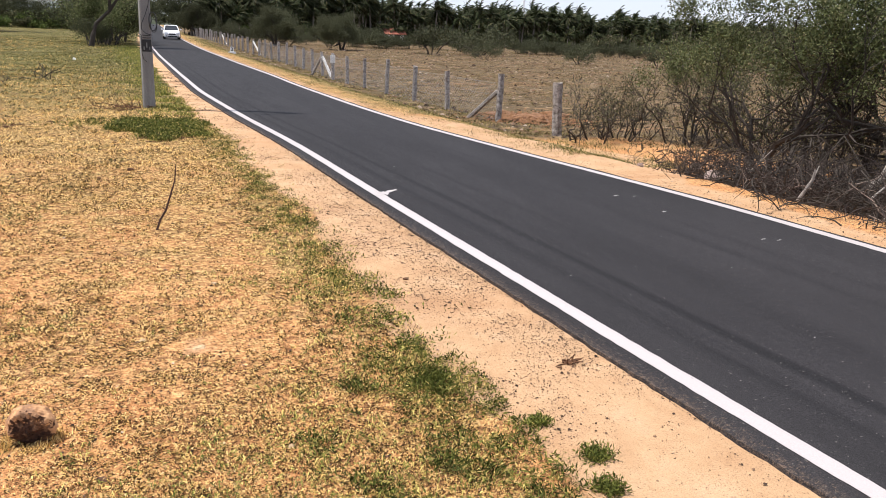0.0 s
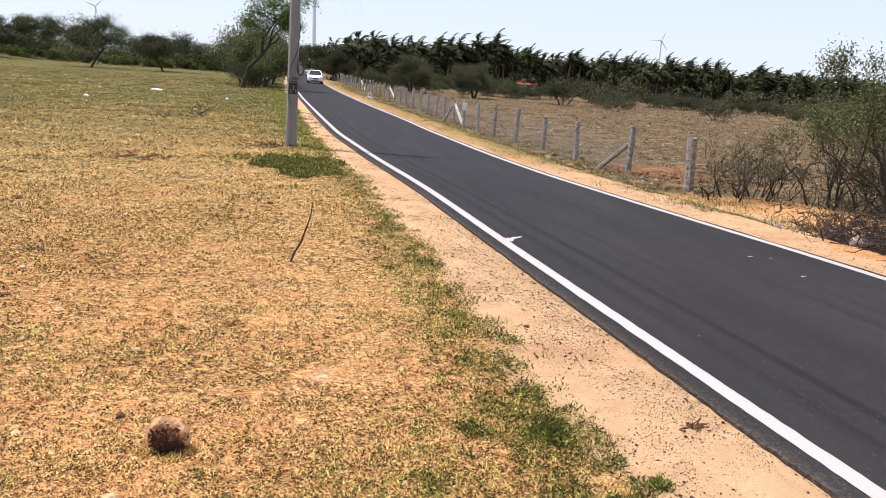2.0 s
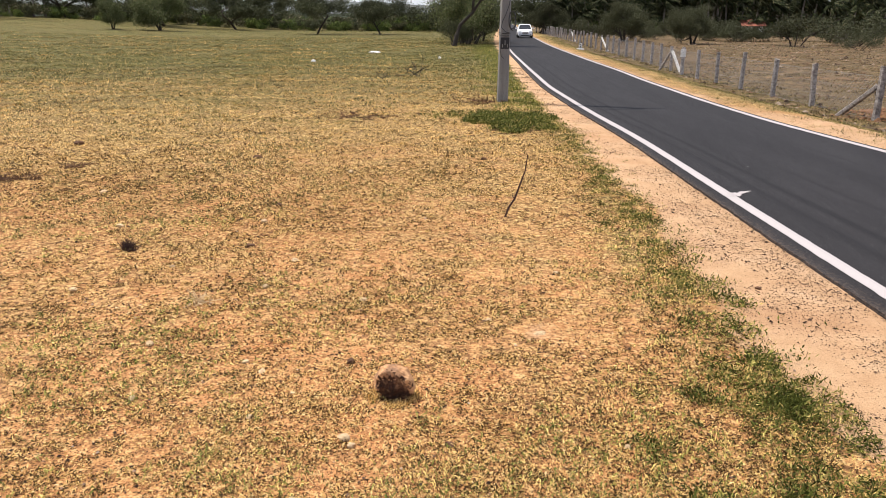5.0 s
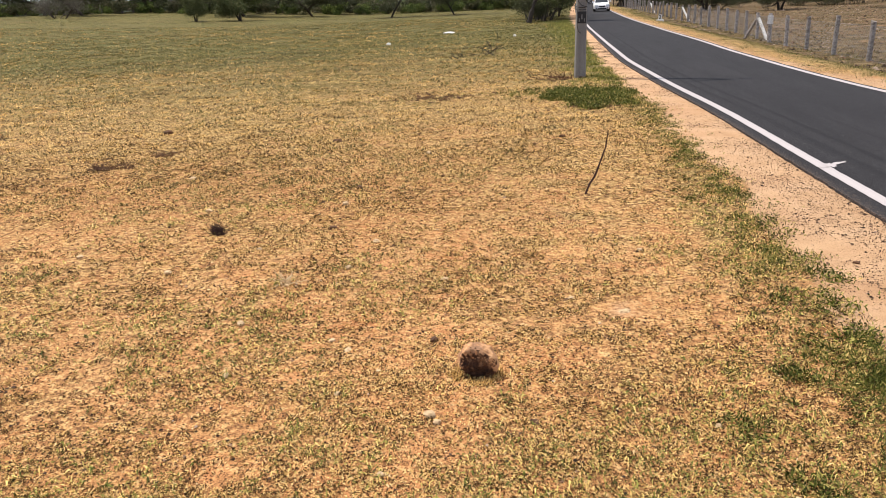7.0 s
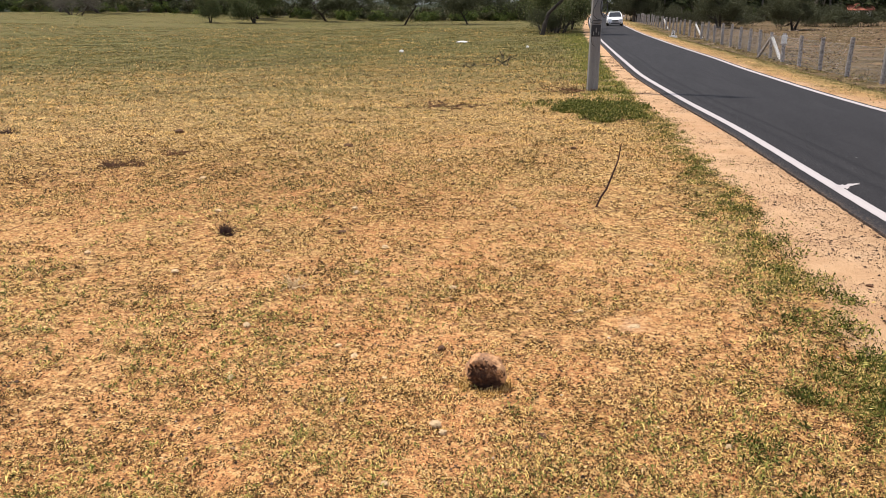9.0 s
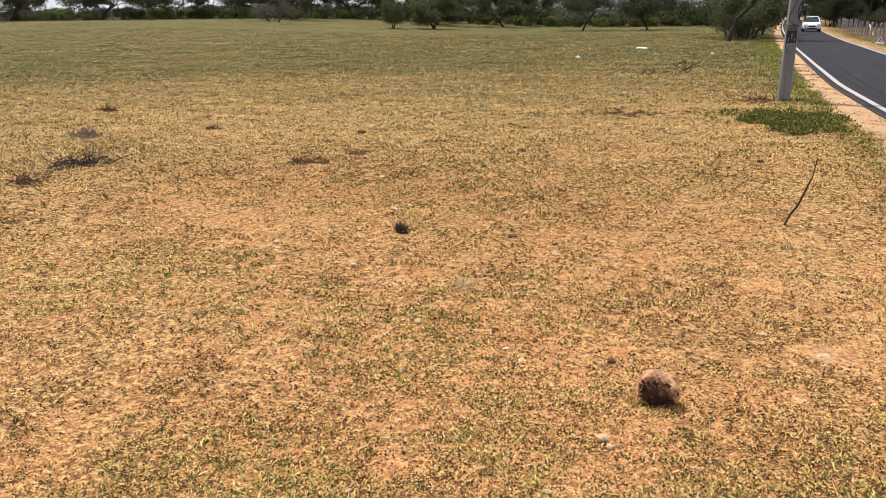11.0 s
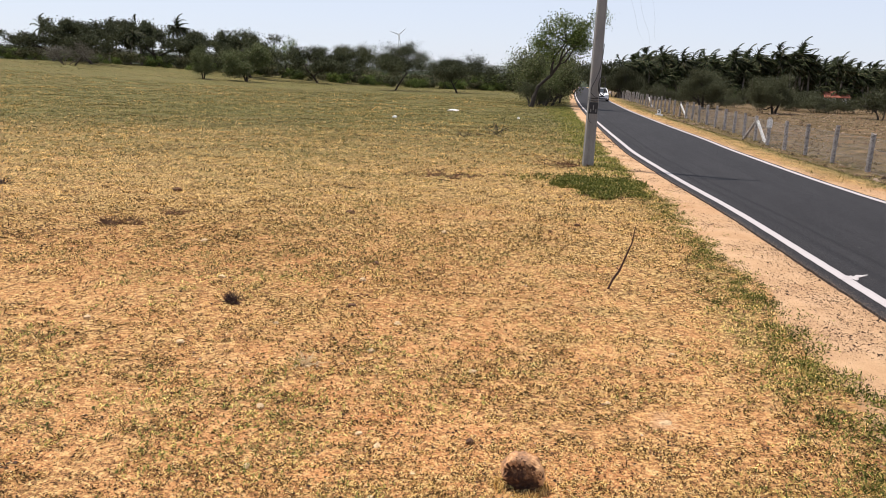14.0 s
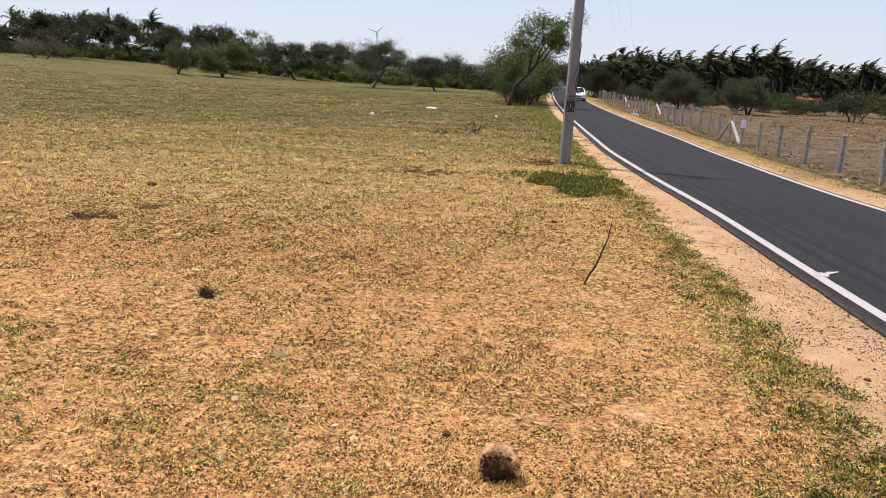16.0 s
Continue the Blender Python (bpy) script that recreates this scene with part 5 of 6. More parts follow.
def red_band(x, y):
    """The barer reddish strip that crosses the field, 0 to 1."""
    return step(0.3, 2.2, -x) * np.exp(-((y - 6.9) / 2.0) ** 2)


grng = np.random.default_rng(99)
f_large, f_mid, f_small, f_tuft, f_clump, f_streak = Field(1, 3.2), Field(2, 1.1), Field(3, 0.33), Field(7, 0.10), Field(8, 0.26), Field(9, 0.9)


def on_field(x, y, rng):
    bare = np.hypot((x - 0.22) / 0.20, (y - 3.99) / 0.14) + 0.2 * rng.normal(size=len(x)) < 1
    return (x < line_left(y) - 0.25 - verge_width(y) + 0.07 * rng.normal(size=len(x))) & ~bare


def tone(rng, tufts, per, spread=0.45):
    """A shade for each blade: mostly its tuft's own."""
    return np.repeat(tufts, per) + rng.normal(size=len(tufts) * per) * spread * 0.35


# dry turf of the open field: curled blades nearby, plain ones farther out
x, y = scatter(grng, 230000, 0.9, 12, -80, 38, 1.0)
r = np.hypot(x, y)
ok = on_field(x, y, grng) & (0.18 * f_large(x, y) + 0.25 * f_mid(x, y) + 0.35 * f_small(x, y) + 0.6 * f_tuft(x, y) + grng.normal(size=len(x)) * 0.4 > 0.07 + 0.50 * trodden(x, y) - 0.90 * by_verge(x, y) + 0.28 * step(-0.6, -2.2, x) * step(7.5, 5.5, y)) & (grng.uniform(0, 1, len(x)) < step(12, 8, r))
x, y, r = x[ok], y[ok], r[ok]
olive = 0.16 * f_large(x - 5, y) + 0.12 * f_mid(x, y + 4)
sh = np.clip(np.repeat(0.50 - olive + 0.10 * grng.normal(size=len(x)), 6) + 0.30 * grng.normal(size=len(x) * 6) + 0.24, 0.0, 1.0)
# nearly half the blades go dark, shadow between tufts put into their colour
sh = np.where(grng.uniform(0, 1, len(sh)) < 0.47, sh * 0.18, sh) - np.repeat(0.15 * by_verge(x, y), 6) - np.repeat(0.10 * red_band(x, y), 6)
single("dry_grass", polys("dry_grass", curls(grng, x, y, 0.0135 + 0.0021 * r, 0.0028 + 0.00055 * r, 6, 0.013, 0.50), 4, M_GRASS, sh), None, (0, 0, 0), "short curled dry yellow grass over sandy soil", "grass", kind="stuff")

x, y = scatter(grng, 400000, 7, 75, -78, 30, 1.25)
r = np.hypot(x, y)
ok = on_field(x, y, grng) & (0.2 * f_large(x, y) + 0.3 * f_mid(x, y) + 0.35 * f_small(x, y) + 0.55 * f_clump(x, y) + grng.normal(size=len(x)) * 0.4 > 0.12) & (grng.uniform(0, 1, len(x)) < step(7.5, 12, r))
x, y, r = x[ok], y[ok], r[ok]
bands = f_large(x * 0.3, y * 0.8) + 0.5 * f_mid(x * 0.4, y)
green = grng.uniform(0, 1, len(x)) < 0.85 * step(11, 34, r) - 0.30 * bands + 0.35 * step(13, 20, y) * np.exp(-np.maximum(line_left(y) - 1.5 - x, 0) / 3.5)
# dark clumps of tufts carry the field's grain of shadow as colour
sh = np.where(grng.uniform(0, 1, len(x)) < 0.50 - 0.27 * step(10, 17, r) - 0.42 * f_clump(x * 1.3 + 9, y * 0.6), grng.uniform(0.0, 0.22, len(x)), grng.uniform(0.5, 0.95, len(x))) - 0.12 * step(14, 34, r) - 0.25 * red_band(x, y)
sh = sh + (0.50 - sh) * 0.45 * step(10, 26, r) - 0.16 * f_streak(x * 0.22, y) * step(9, 14, r)
for name, k, mat, words in (("mid_grass", ~green, M_GRASS, "short dry yellow grass across the field"), ("olive_grass", green, M_TURF, "thin olive-green grass across the far field")):
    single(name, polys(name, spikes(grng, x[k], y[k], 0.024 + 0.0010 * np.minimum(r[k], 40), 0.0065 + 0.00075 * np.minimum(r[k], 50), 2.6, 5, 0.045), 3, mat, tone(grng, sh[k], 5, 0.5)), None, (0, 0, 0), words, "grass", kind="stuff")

x, y = scatter(grng, 105000, 24, 135, -75, 12, 0.85)
ok = (x < line_left(y) - 0.9) & (f_large(x * 0.3, y * 0.8) + 0.5 * f_mid(x * 0.5, y) + 0.6 * grng.normal(size=len(x)) > -0.35)
x, y = x[ok], y[ok]
single("far_grass", polys("far_grass", spikes(grng, x, y, 0.040 + 0.0005 * np.hypot(x, y), 0.012 + 0.00028 * np.hypot(x, y), 2.0, 4, 0.06), 3, M_TURF, grng.uniform(0.0, 0.85, len(x) * 4)), None, (0, 0, 0), "patchy olive grass across the far field", "grass", kind="stuff")

# bits of dry leaf and stalk between the tufts: most near-black, dead leaf and painted shadow in one, the rest pale
x, y = scatter(grng, 420000, 0.8, 30, -80, 38, 1.25)
r = np.hypot(x, y)
ok = on_field(x, y, grng) & (0.25 * f_mid(x, y) - 0.2 * f_large(x, y) + 0.3 * f_small(x, y) + 0.35 * f_tuft(x, y) + grng.normal(size=len(x)) * 0.7 > -0.1 + 0.5 * step(14, 30, r) + 0.3 * trodden(x, y))
x, y, r = x[ok], y[ok], r[ok]
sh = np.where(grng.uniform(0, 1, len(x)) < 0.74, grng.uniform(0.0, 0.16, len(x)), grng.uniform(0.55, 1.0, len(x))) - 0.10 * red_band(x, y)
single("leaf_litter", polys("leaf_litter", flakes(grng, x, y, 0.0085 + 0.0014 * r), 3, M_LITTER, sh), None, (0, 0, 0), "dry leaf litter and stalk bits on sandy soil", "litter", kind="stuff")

# greener turf in patches
x, y = scatter(grng, 95000, 0.5, 40, -78, 35, 1.2)
r = np.hypot(x, y)
near_verge = by_verge(x, y)
ok = on_field(x, y, grng) & (f_large(x + 7, y - 3) + 0.6 * f_mid(x, y + 9) + 0.5 * f_small(x, y - 4) + 0.45 * grng.normal(size=len(x)) > 0.85 - 0.7 * step(8, 34, r) - 2.0 * near_verge - 0.9 * np.exp(-((x + 1.9) / 1.3) ** 2 - ((y - 8.3) / 0.9) ** 2) - 0.55 * step(-0.4, 0.5, x) * step(3.6, 2.6, y) + 0.5 * trodden(x, y))
x, y, r = x[ok], y[ok], r[ok]
for name, k, mat in (("green_turf", r >= 7, M_TURF), ("green_tufts", r < 7, M_WEED)):
    single(name, polys(name, curls(grng, x[k], y[k], 0.030 + 0.0012 * r[k], 0.0032 + 0.00045 * r[k], 5, 0.016, 0.8), 4, mat, tone(grng, grng.uniform(0.05, 0.90, k.sum()), 5, 0.8)), None, (0, 0, 0), "low olive-green turf among the dry grass", "grass", kind="stuff")


def weed_leaves(rng, x, y, per, spread, tall, length, width):
    p = np.repeat(np.stack([x, y, rough_land(x, y)], 1), per, 0)
    n = len(p)
    p = p + rng.normal(size=(n, 3)) * np.array([spread, spread, 0]) + np.abs(rng.normal(size=(n, 3))) * np.array([0, 0, tall])
    return leaves(rng, p, length, width, 0.3)


# creeping weeds along the shoulder
x, y = scatter(grng, 155000, 0.6, 60, -20, 55, 1.3)
edge = line_left(y) - 0.2 - verge_width(y) - x
thick = 0.7 * f_mid(x, y) + 0.6 * f_small(x + 3, y) + grng.normal(size=len(x)) * 0.2 - (2.3 + 1.1 * step(2.8, 4.4, y)) * np.abs(edge - 0.10)
ok = (edge > -0.14) & (edge < 1.1) & (thick > -0.50 - 0.24 * step(5.0, 3.0, y))
x, y = x[ok], y[ok]
sh = np.clip(0.46 - 0.25 * f_small(x + 3, y) + 0.2 * grng.normal(size=len(x)), 0, 1)
single("verge_weeds", polys("verge_weeds", weed_leaves(grng, x, y, 12, 0.020, 0.016, 0.030, 0.0065), 4, M_WEED, tone(grng, sh, 12, 1.1)), None, (0, 0, 0), "green creeping weeds along the sandy road shoulder", "weeds", kind="stuff")

# bushier weeds in clumps farther along the shoulder
f_bush = Field(12, 0.45)
n = 15000
y = 3.6 + 10.5 * grng.uniform(0, 1, n) ** 1.3
edge = grng.normal(size=n) * 0.20 + 0.12
x = line_left(y) - 0.2 - verge_width(y) - edge
ok = 0.6 * f_bush(x, y) + 0.5 * f_small(x, y) + 0.5 * grng.normal(size=n) - 1.0 * np.abs(edge - 0.1) > 0.80
x, y = x[ok], y[ok]
sh = np.clip(0.30 + 0.2 * f_small(x, y + 3) + 0.22 * grng.normal(size=len(x)), 0, 1)
single("shoulder_weeds", polys("shoulder_weeds", weed_leaves(grng, x, y, 4, 0.040, 0.024, 0.026, 0.0085), 4, M_WEED, tone(grng, sh, 4, 0.8)), None, (0, 0, 0), "bushy green weeds in clumps along the road shoulder", "weeds", kind="stuff")

# small weed clumps out on the sand
for cx, cy, cs in ((1.71, 2.68, 0.045), (1.82, 2.34, 0.07), (1.75, 2.10, 0.06), (1.36, 3.22, 0.16)):
    n = int(170 * cs / 0.07)
    x, y = cx + grng.normal(size=n) * cs * 0.45, cy + grng.normal(size=n) * cs * 0.45
    single("weed_clump", polys("weed_clump", weed_leaves(grng, x, y, 6, 0.014, 0.013, 0.026, 0.006), 4, M_WEED, grng.uniform(0, 0.62, n * 6)), None, (0, 0, 0), "small green weed clump on the sandy shoulder", "weed", "weed clumps")

# the thick green patch before the pole, with a thin tail into the field
n = 16000
x, y = grng.uniform(-1.5, 1.2, n), grng.uniform(11.6, 15.6, n)
inside = 1.0 - ((x - 0.04) / 0.72) ** 2 - ((y - 13.7) / 1.15) ** 2 + 0.75 * f_mid(x * 1.5, y * 1.2) + 0.3 * f_small(x, y)
ok = (inside + grng.normal(size=n) * 0.25 > 0.25) & (x < line_left(y) - 0.85)
xt, yt = -0.6 - grng.exponential(0.5, 110), 14.3 + grng.normal(size=110) * 0.22
x, y = np.concatenate([x[ok], xt]), np.concatenate([y[ok], yt])
single("grass_patch", polys("grass_patch", weed_leaves(grng, x, y, 9, 0.035, 0.035, 0.042, 0.016), 4, M_WEED, tone(grng, np.clip(0.34 + 0.25 * grng.normal(size=len(x)), 0, 1), 9)), None, (0, 0, 0), "thick green grass patch in front of the concrete pole", "grass", kind="stuff")
n = 3600
y = grng.uniform(15.5, 56, n)
x = line_left(y) - 0.2 - verge_width(y) - np.abs(grng.normal(size=n)) * (0.30 + 0.008 * y)
ok = f_mid(x, y) + 0.5 * grng.normal(size=n) > -0.3
x, y = x[ok], y[ok]
single("verge_grass", polys("verge_grass", spikes(grng, x, y, np.full(len(x), 0.075), 0.014, 1.1, 12, 0.10), 3, M_WEED, tone(grng, grng.uniform(0.15, 0.75, len(x)), 12)), None, (0, 0, 0), "green verge grass behind the concrete pole", "grass", kind="stuff")

# clods and pale stones over the fenced field
n = 9000
y = 14 + 60 * grng.uniform(0, 1, n) ** 1.3
x = line_right(y) + 2.2 + grng.uniform(0, 1, n) * (10 + 0.7 * y)
single("field_clods", polys("field_clods", crumbs(grng, x, y, 0.05 + 0.0012 * y), 3, M_GRAVEL, np.repeat(grng.uniform(0.1, 1.0, n), 4)), None, (0, 0, 0), "dry clods and pale stones on the tilled field", "clods", kind="stuff")

# stubble of the fenced field and tufts at the foot of the fence
x, y = grng.uniform(5, 70, 110000), 10 + 75 * grng.uniform(0, 1, 110000) ** 1.4
ok = (x > line_right(y) + 1.5 + 0.4 * f_mid(x, y)) & ((y > 14.5) | (x > line_right(y) + 4.2)) & (f_large(x, y) + 0.7 * f_mid(x, y) + 0.4 * grng.normal(size=len(x)) > -0.25)
x, y = x[ok], y[ok]
single("field_stubble", polys("field_stubble", spikes(grng, x, y, 0.060 * (1 + 0.4 * f_small(x, y)), 0.034, 2.4, 6, 0.12), 3, M_STUBBLE, tone(grng, grng.uniform(0.0, 0.95, len(x)), 6)), None, (0, 0, 0), "dry brown stubble across the fenced field", "stubble", kind="stuff")
n = 17000
y = 10.5 + 78 * grng.uniform(0, 1, n) ** 1.4
fx = np.array([fence_x(v) for v in y])
x = fx + 0.6 - (fx + 0.3 - line_right(y)) * grng.beta(1.2, 1.6, n)
ok = (f_mid(x, y) + 0.5 * grng.normal(size=n) > -0.2) & (x > line_right(y) + 0.35)
single("fence_grass", polys("fence_grass", spikes(grng, x[ok], y[ok], np.full(ok.sum(), 0.045), 0.013, 1.8, 7, 0.10), 3, M_TURF, tone(grng, grng.uniform(0, 1, ok.sum()), 7)), None, (0, 0, 0), "straggling grass at the foot of the fence", "grass", kind="stuff")

# ---- small things ----


# gravel on the shoulders, thickest beside the asphalt
u, w = grng.uniform(0, 1, 70000), grng.uniform(0, 1, 8000)
y = np.concatenate([2.5 + 27 * u * (0.35 + 0.65 * u), 2.5 - 17 * w * (0.25 + 0.75 * w)])
u = grng.uniform(0, 1, len(y))
x = line_left(y) - 0.24 - u ** 1.15 * (verge_width(y) + 0.1)
ok = (grng.uniform(0, 1, len(y)) < 1 - 0.65 * step(5, 11, y)) & ((f_mid(x, y) + 0.5 * f_small(x, y) + 0.75 * grng.normal(size=len(x)) + 1.3 * step(3.0, 6, y) * step(13, 5, y) * step(0.8, 0.4, u) > -0.05 + 0.6 * step(6, 13, y)) | (u < 0.02))
x, y = x[ok], y[ok]
single("shoulder_gravel", polys("shoulder_gravel", crumbs(grng, x, y, (0.0046 + 0.0006 * np.abs(y)) * np.where(grng.uniform(0, 1, len(x)) < 0.06, 2.0, 1.0)), 3, M_GRAVEL, np.repeat(grng.uniform(0.05, 0.85, len(x)), 4)), None, (0, 0, 0), "fine dark gravel on the sandy road shoulder", "gravel", kind="stuff")
y = 3 + 40 * grng.uniform(0, 1, 9000) ** 1.5
x = line_right(y) + 0.15 + grng.exponential(0.55, 9000)
single("far_shoulder_gravel", polys("far_shoulder_gravel", crumbs(grng, x, y, np.full(9000, 0.013)), 3, M_GRAVEL, np.repeat(grng.uniform(0, 1, 9000), 4)), None, (0, 0, 0), "loose gravel and clods on the sandy verge", "gravel", kind="stuff")

# soil crumbs and dung bits in the field
x, y = scatter(grng, 62000, 0.9, 22, -80, 38, 1.2)
ok = on_field(x, y, grng) & (f_mid(x + 2, y) + 0.8 * grng.normal(size=len(x)) > 0.1)
x, y = x[ok], y[ok]
single("soil_crumbs", polys("soil_crumbs", crumbs(grng, x, y, 0.010 + 0.0006 * np.hypot(x, y)), 3, M_GRAVEL, np.repeat(grng.beta(1.0, 2.0, len(x)), 4)), None, (0, 0, 0), "small soil crumbs and stones in the dry field", "soil", kind="stuff")


def stone(x, y, size, mat, label, seed, name="stone", group="loose stones", flat=0.6):
    z = rough_z(x, y) + size * flat * 0.25
    return single(name, rock_mesh(name, seed, (size, size * 0.8, size * flat), mat, 0.4, 2), None, pose(x, y, z, 0, 0, seed * 47), label, "stone", group)


for k, (x, y, s) in enumerate(((-0.64, 2.60, 0.028), (-0.92, 4.42, 0.025), (-0.60, 2.55, 0.02), (-1.6, 5.2, 0.03), (-2.2, 6.3, 0.035), (-3.4, 6.0, 0.035), (0.55, 2.75, 0.018), (-1.1, 2.75, 0.022), (-0.1, 4.15, 0.02), (-2.9, 4.4, 0.028), (-4.2, 7.2, 0.04), (-1.9, 8.6, 0.04), (0.35, 5.1, 0.02), (-1.35, 3.4, 0.02), (-0.75, 2.2, 0.018), (-3.8, 4.7, 0.03), (0.75, 2.3, 0.016), (-1.62, 4.55, 0.026), (-1.22, 3.28, 0.022), (-1.95, 3.55, 0.026), (-0.98, 3.02, 0.016), (-2.45, 4.95, 0.024), (-1.75, 2.95, 0.022))):
    stone(x, y, s, M_PEBBLE, "small pale stone among dry grass", k + 3)
for k, (x, y, s) in enumerate(((-0.78, 3.38, 0.026), (-0.20, 2.62, 0.022), (-2.05, 5.50, 0.035), (-0.38, 9.73, 0.045), (-2.25, 6.9, 0.035), (-0.7, 9.3, 0.03), (-3.3, 9.4, 0.06), (-6.2, 10.2, 0.07), (-1.5, 7.4, 0.03), (1.72, 4.95, 0.022))):
    stone(x, y, s, M_CLOD, "dark dry soil clod on the field", k + 40, "soil_clod", "soil clods")

# a flat stone almost buried in the bare patch
single("buried_stone", rock_mesh("buried_stone", 91, (0.034, 0.022, 0.012), M_PEBBLE, 0.45, 3), None, pose(0.21, 3.97, rough_z(0.21, 3.97), 0, 0, 20), "flat tan stone almost buried in bare soil", "stone", "loose stones")

# flat pale stone slabs far out in the field
for x, y, sx, sy in ((-7.6, 41.1, 0.30, 0.55), (-8.5, 32.0, 0.10, 0.12), (-3.6, 36.0, 0.07, 0.08)):
    single("pale_slab", rock_mesh("pale_slab", int(-x * 3), (sx, sy, 0.07), M_WHITE, 0.25, 2), None, (x, y, ground_z(x, y) + 0.03), "pale flat stone slab lying in the grass", "stone", "pale slabs")


def brush(place, seed, n, length, radius, spread, mat, name, label, group="", tall=0.5, kind=""):
    """A heap of dry twigs lying across one another."""
    rg = np.random.default_rng(seed)
    g = Geo()
    for _ in range(n):
        a, e = rg.uniform(0, 6.283), abs(rg.normal()) * tall
        c = Vector((rg.normal() * spread, rg.normal() * spread * 0.7, abs(rg.normal()) * spread * 0.22 * tall))
        d = Vector((math.cos(a), math.sin(a), e)).normalized()
        ln = length * rg.uniform(0.35, 1.3)
        pts = [c]
        for _ in range(3):
            d = (d + Vector(rg.normal(size=3)) * 0.35).normalized()
            pts.append(pts[-1] + d * ln / 3)
        for p in pts:
            p.z = max(p.z, 0.005)
        r0 = radius * rg.uniform(0.4, 1.4)
        g.tube(pts, [r0, r0 * 0.8, r0 * 0.6, r0 * 0.3], 4)
        k = pts[1] + Vector(rg.normal(size=3)) * ln * 0.2
        k.z = max(k.z, 0.01)
        g.tube([pts[1], k], [r0 * 0.5, r0 * 0.25], 3)
    return single(name, g, mat, place, label, "brushwood", group, kind)


def on_ground(x, y):
    return (x, y, rough_z(x, y))


# blades caught round the foot of the rock
n = 150
a_ = grng.uniform(0, 6.283, n)
x, y = -0.49 + np.cos(a_) * 0.10 * grng.uniform(0.85, 1.3, n), 3.00 + np.sin(a_) * 0.095 * grng.uniform(0.85, 1.3, n)
single("rock_foot_grass", polys("rock_foot_grass", spikes(grng, x, y, np.full(n, 0.032), 0.0035, 1.2, 5, 0.01), 3, M_GRASS, grng.uniform(0.15, 1.0, n * 5)), None, (0, 0, 0), "dry curled grass round the foot of a rock", "grass", kind="stuff")
brush(on_ground(-2.98, 5.33), 1, 170, 0.085, 0.0028, 0.028, M_STICK, "root_tuft", "dark bristling tuft of dry roots on the soil", tall=2.2)
brush(on_ground(-5.60, 7.70), 2, 90, 0.13, 0.005, 0.09, M_CLOD, "root_tuft", "dark flat tuft of dry roots", tall=0.5)
brush(on_ground(-5.33, 7.78), 22, 40, 0.10, 0.004, 0.05, M_CLOD, "root_tuft", "dark flat tuft of dry roots", tall=0.7)
brush(on_ground(-5.27, 8.53), 23, 60, 0.13, 0.005, 0.08, M_CLOD, "root_tuft", "dark flat tuft of dry roots", tall=0.3)
brush(on_ground(-8.85, 9.83), 24, 50, 0.12, 0.005, 0.05, M_STICK, "root_tuft", "small dark tuft of dry roots", tall=1.0)
brush(on_ground(-12.7, 11.2), 25, 60, 0.20, 0.007, 0.10, M_CLOD, "root_tuft", "small dark tuft of dry roots", tall=0.8)
brush(on_ground(-8.25, 6.65), 3, 150, 0.30, 0.005, 0.22, M_BRUSH, "dry_thorn_branch", "brown dry thorn branch arching over the grass", tall=0.42)
brush(on_ground(-7.84, 5.60), 26, 90, 0.18, 0.005, 0.14, M_CLOD, "root_tuft", "dark spread tuft of dry roots", tall=0.5)
brush(on_ground(-10.1, 8.4), 27, 110, 0.22, 0.004, 0.14, M_TWIG, "dry_thorn_branch", "grey dry thorn tuft in the grass", tall=0.8)
brush(on_ground(-2.9, 13.8), 28, 110, 0.20, 0.008, 0.42, M_CLOD, "dry_twig_heap", "flat brown dry twigs strewn over the grass", tall=0.1, kind="stuff")
brush(on_ground(0.15, 12.35), 29, 70, 0.16, 0.007, 0.30, M_CLOD, "dry_twig_heap", "flat brown dry twigs strewn over the grass", tall=0.1, kind="stuff")
brush(on_ground(-1.94, 4.20), 4, 42, 0.085, 0.0036, 0.035, M_BLEACH, "pale_root_tuft", "bleached pale root tuft in the grass", tall=0.8)
brush(on_ground(-3.4, 24.4), 5, 12, 0.7, 0.012, 0.18, M_BARK, "field_sapling", "dark bare sapling branches in the field", tall=1.6)
brush(on_ground(-4.0, 23.2), 15, 8, 0.45, 0.010, 0.15, M_BARK, "field_sapling", "dark bare sapling branches in the field", tall=1.2)
brush(on_ground(-0.75, 16.9), 6, 60, 0.32, 0.009, 0.26, M_CLOD, "dry_twig_heap", "brown dry twigs at the foot of the pole", tall=0.3, kind="stuff")
brush(on_ground(2.18, 3.29), 7, 14, 0.07, 0.007, 0.03, M_CLOD, "bark_scrap", "dark bark scraps on the sandy shoulder", tall=0.3)

# cut thorn branches heaped between the scrub and the road


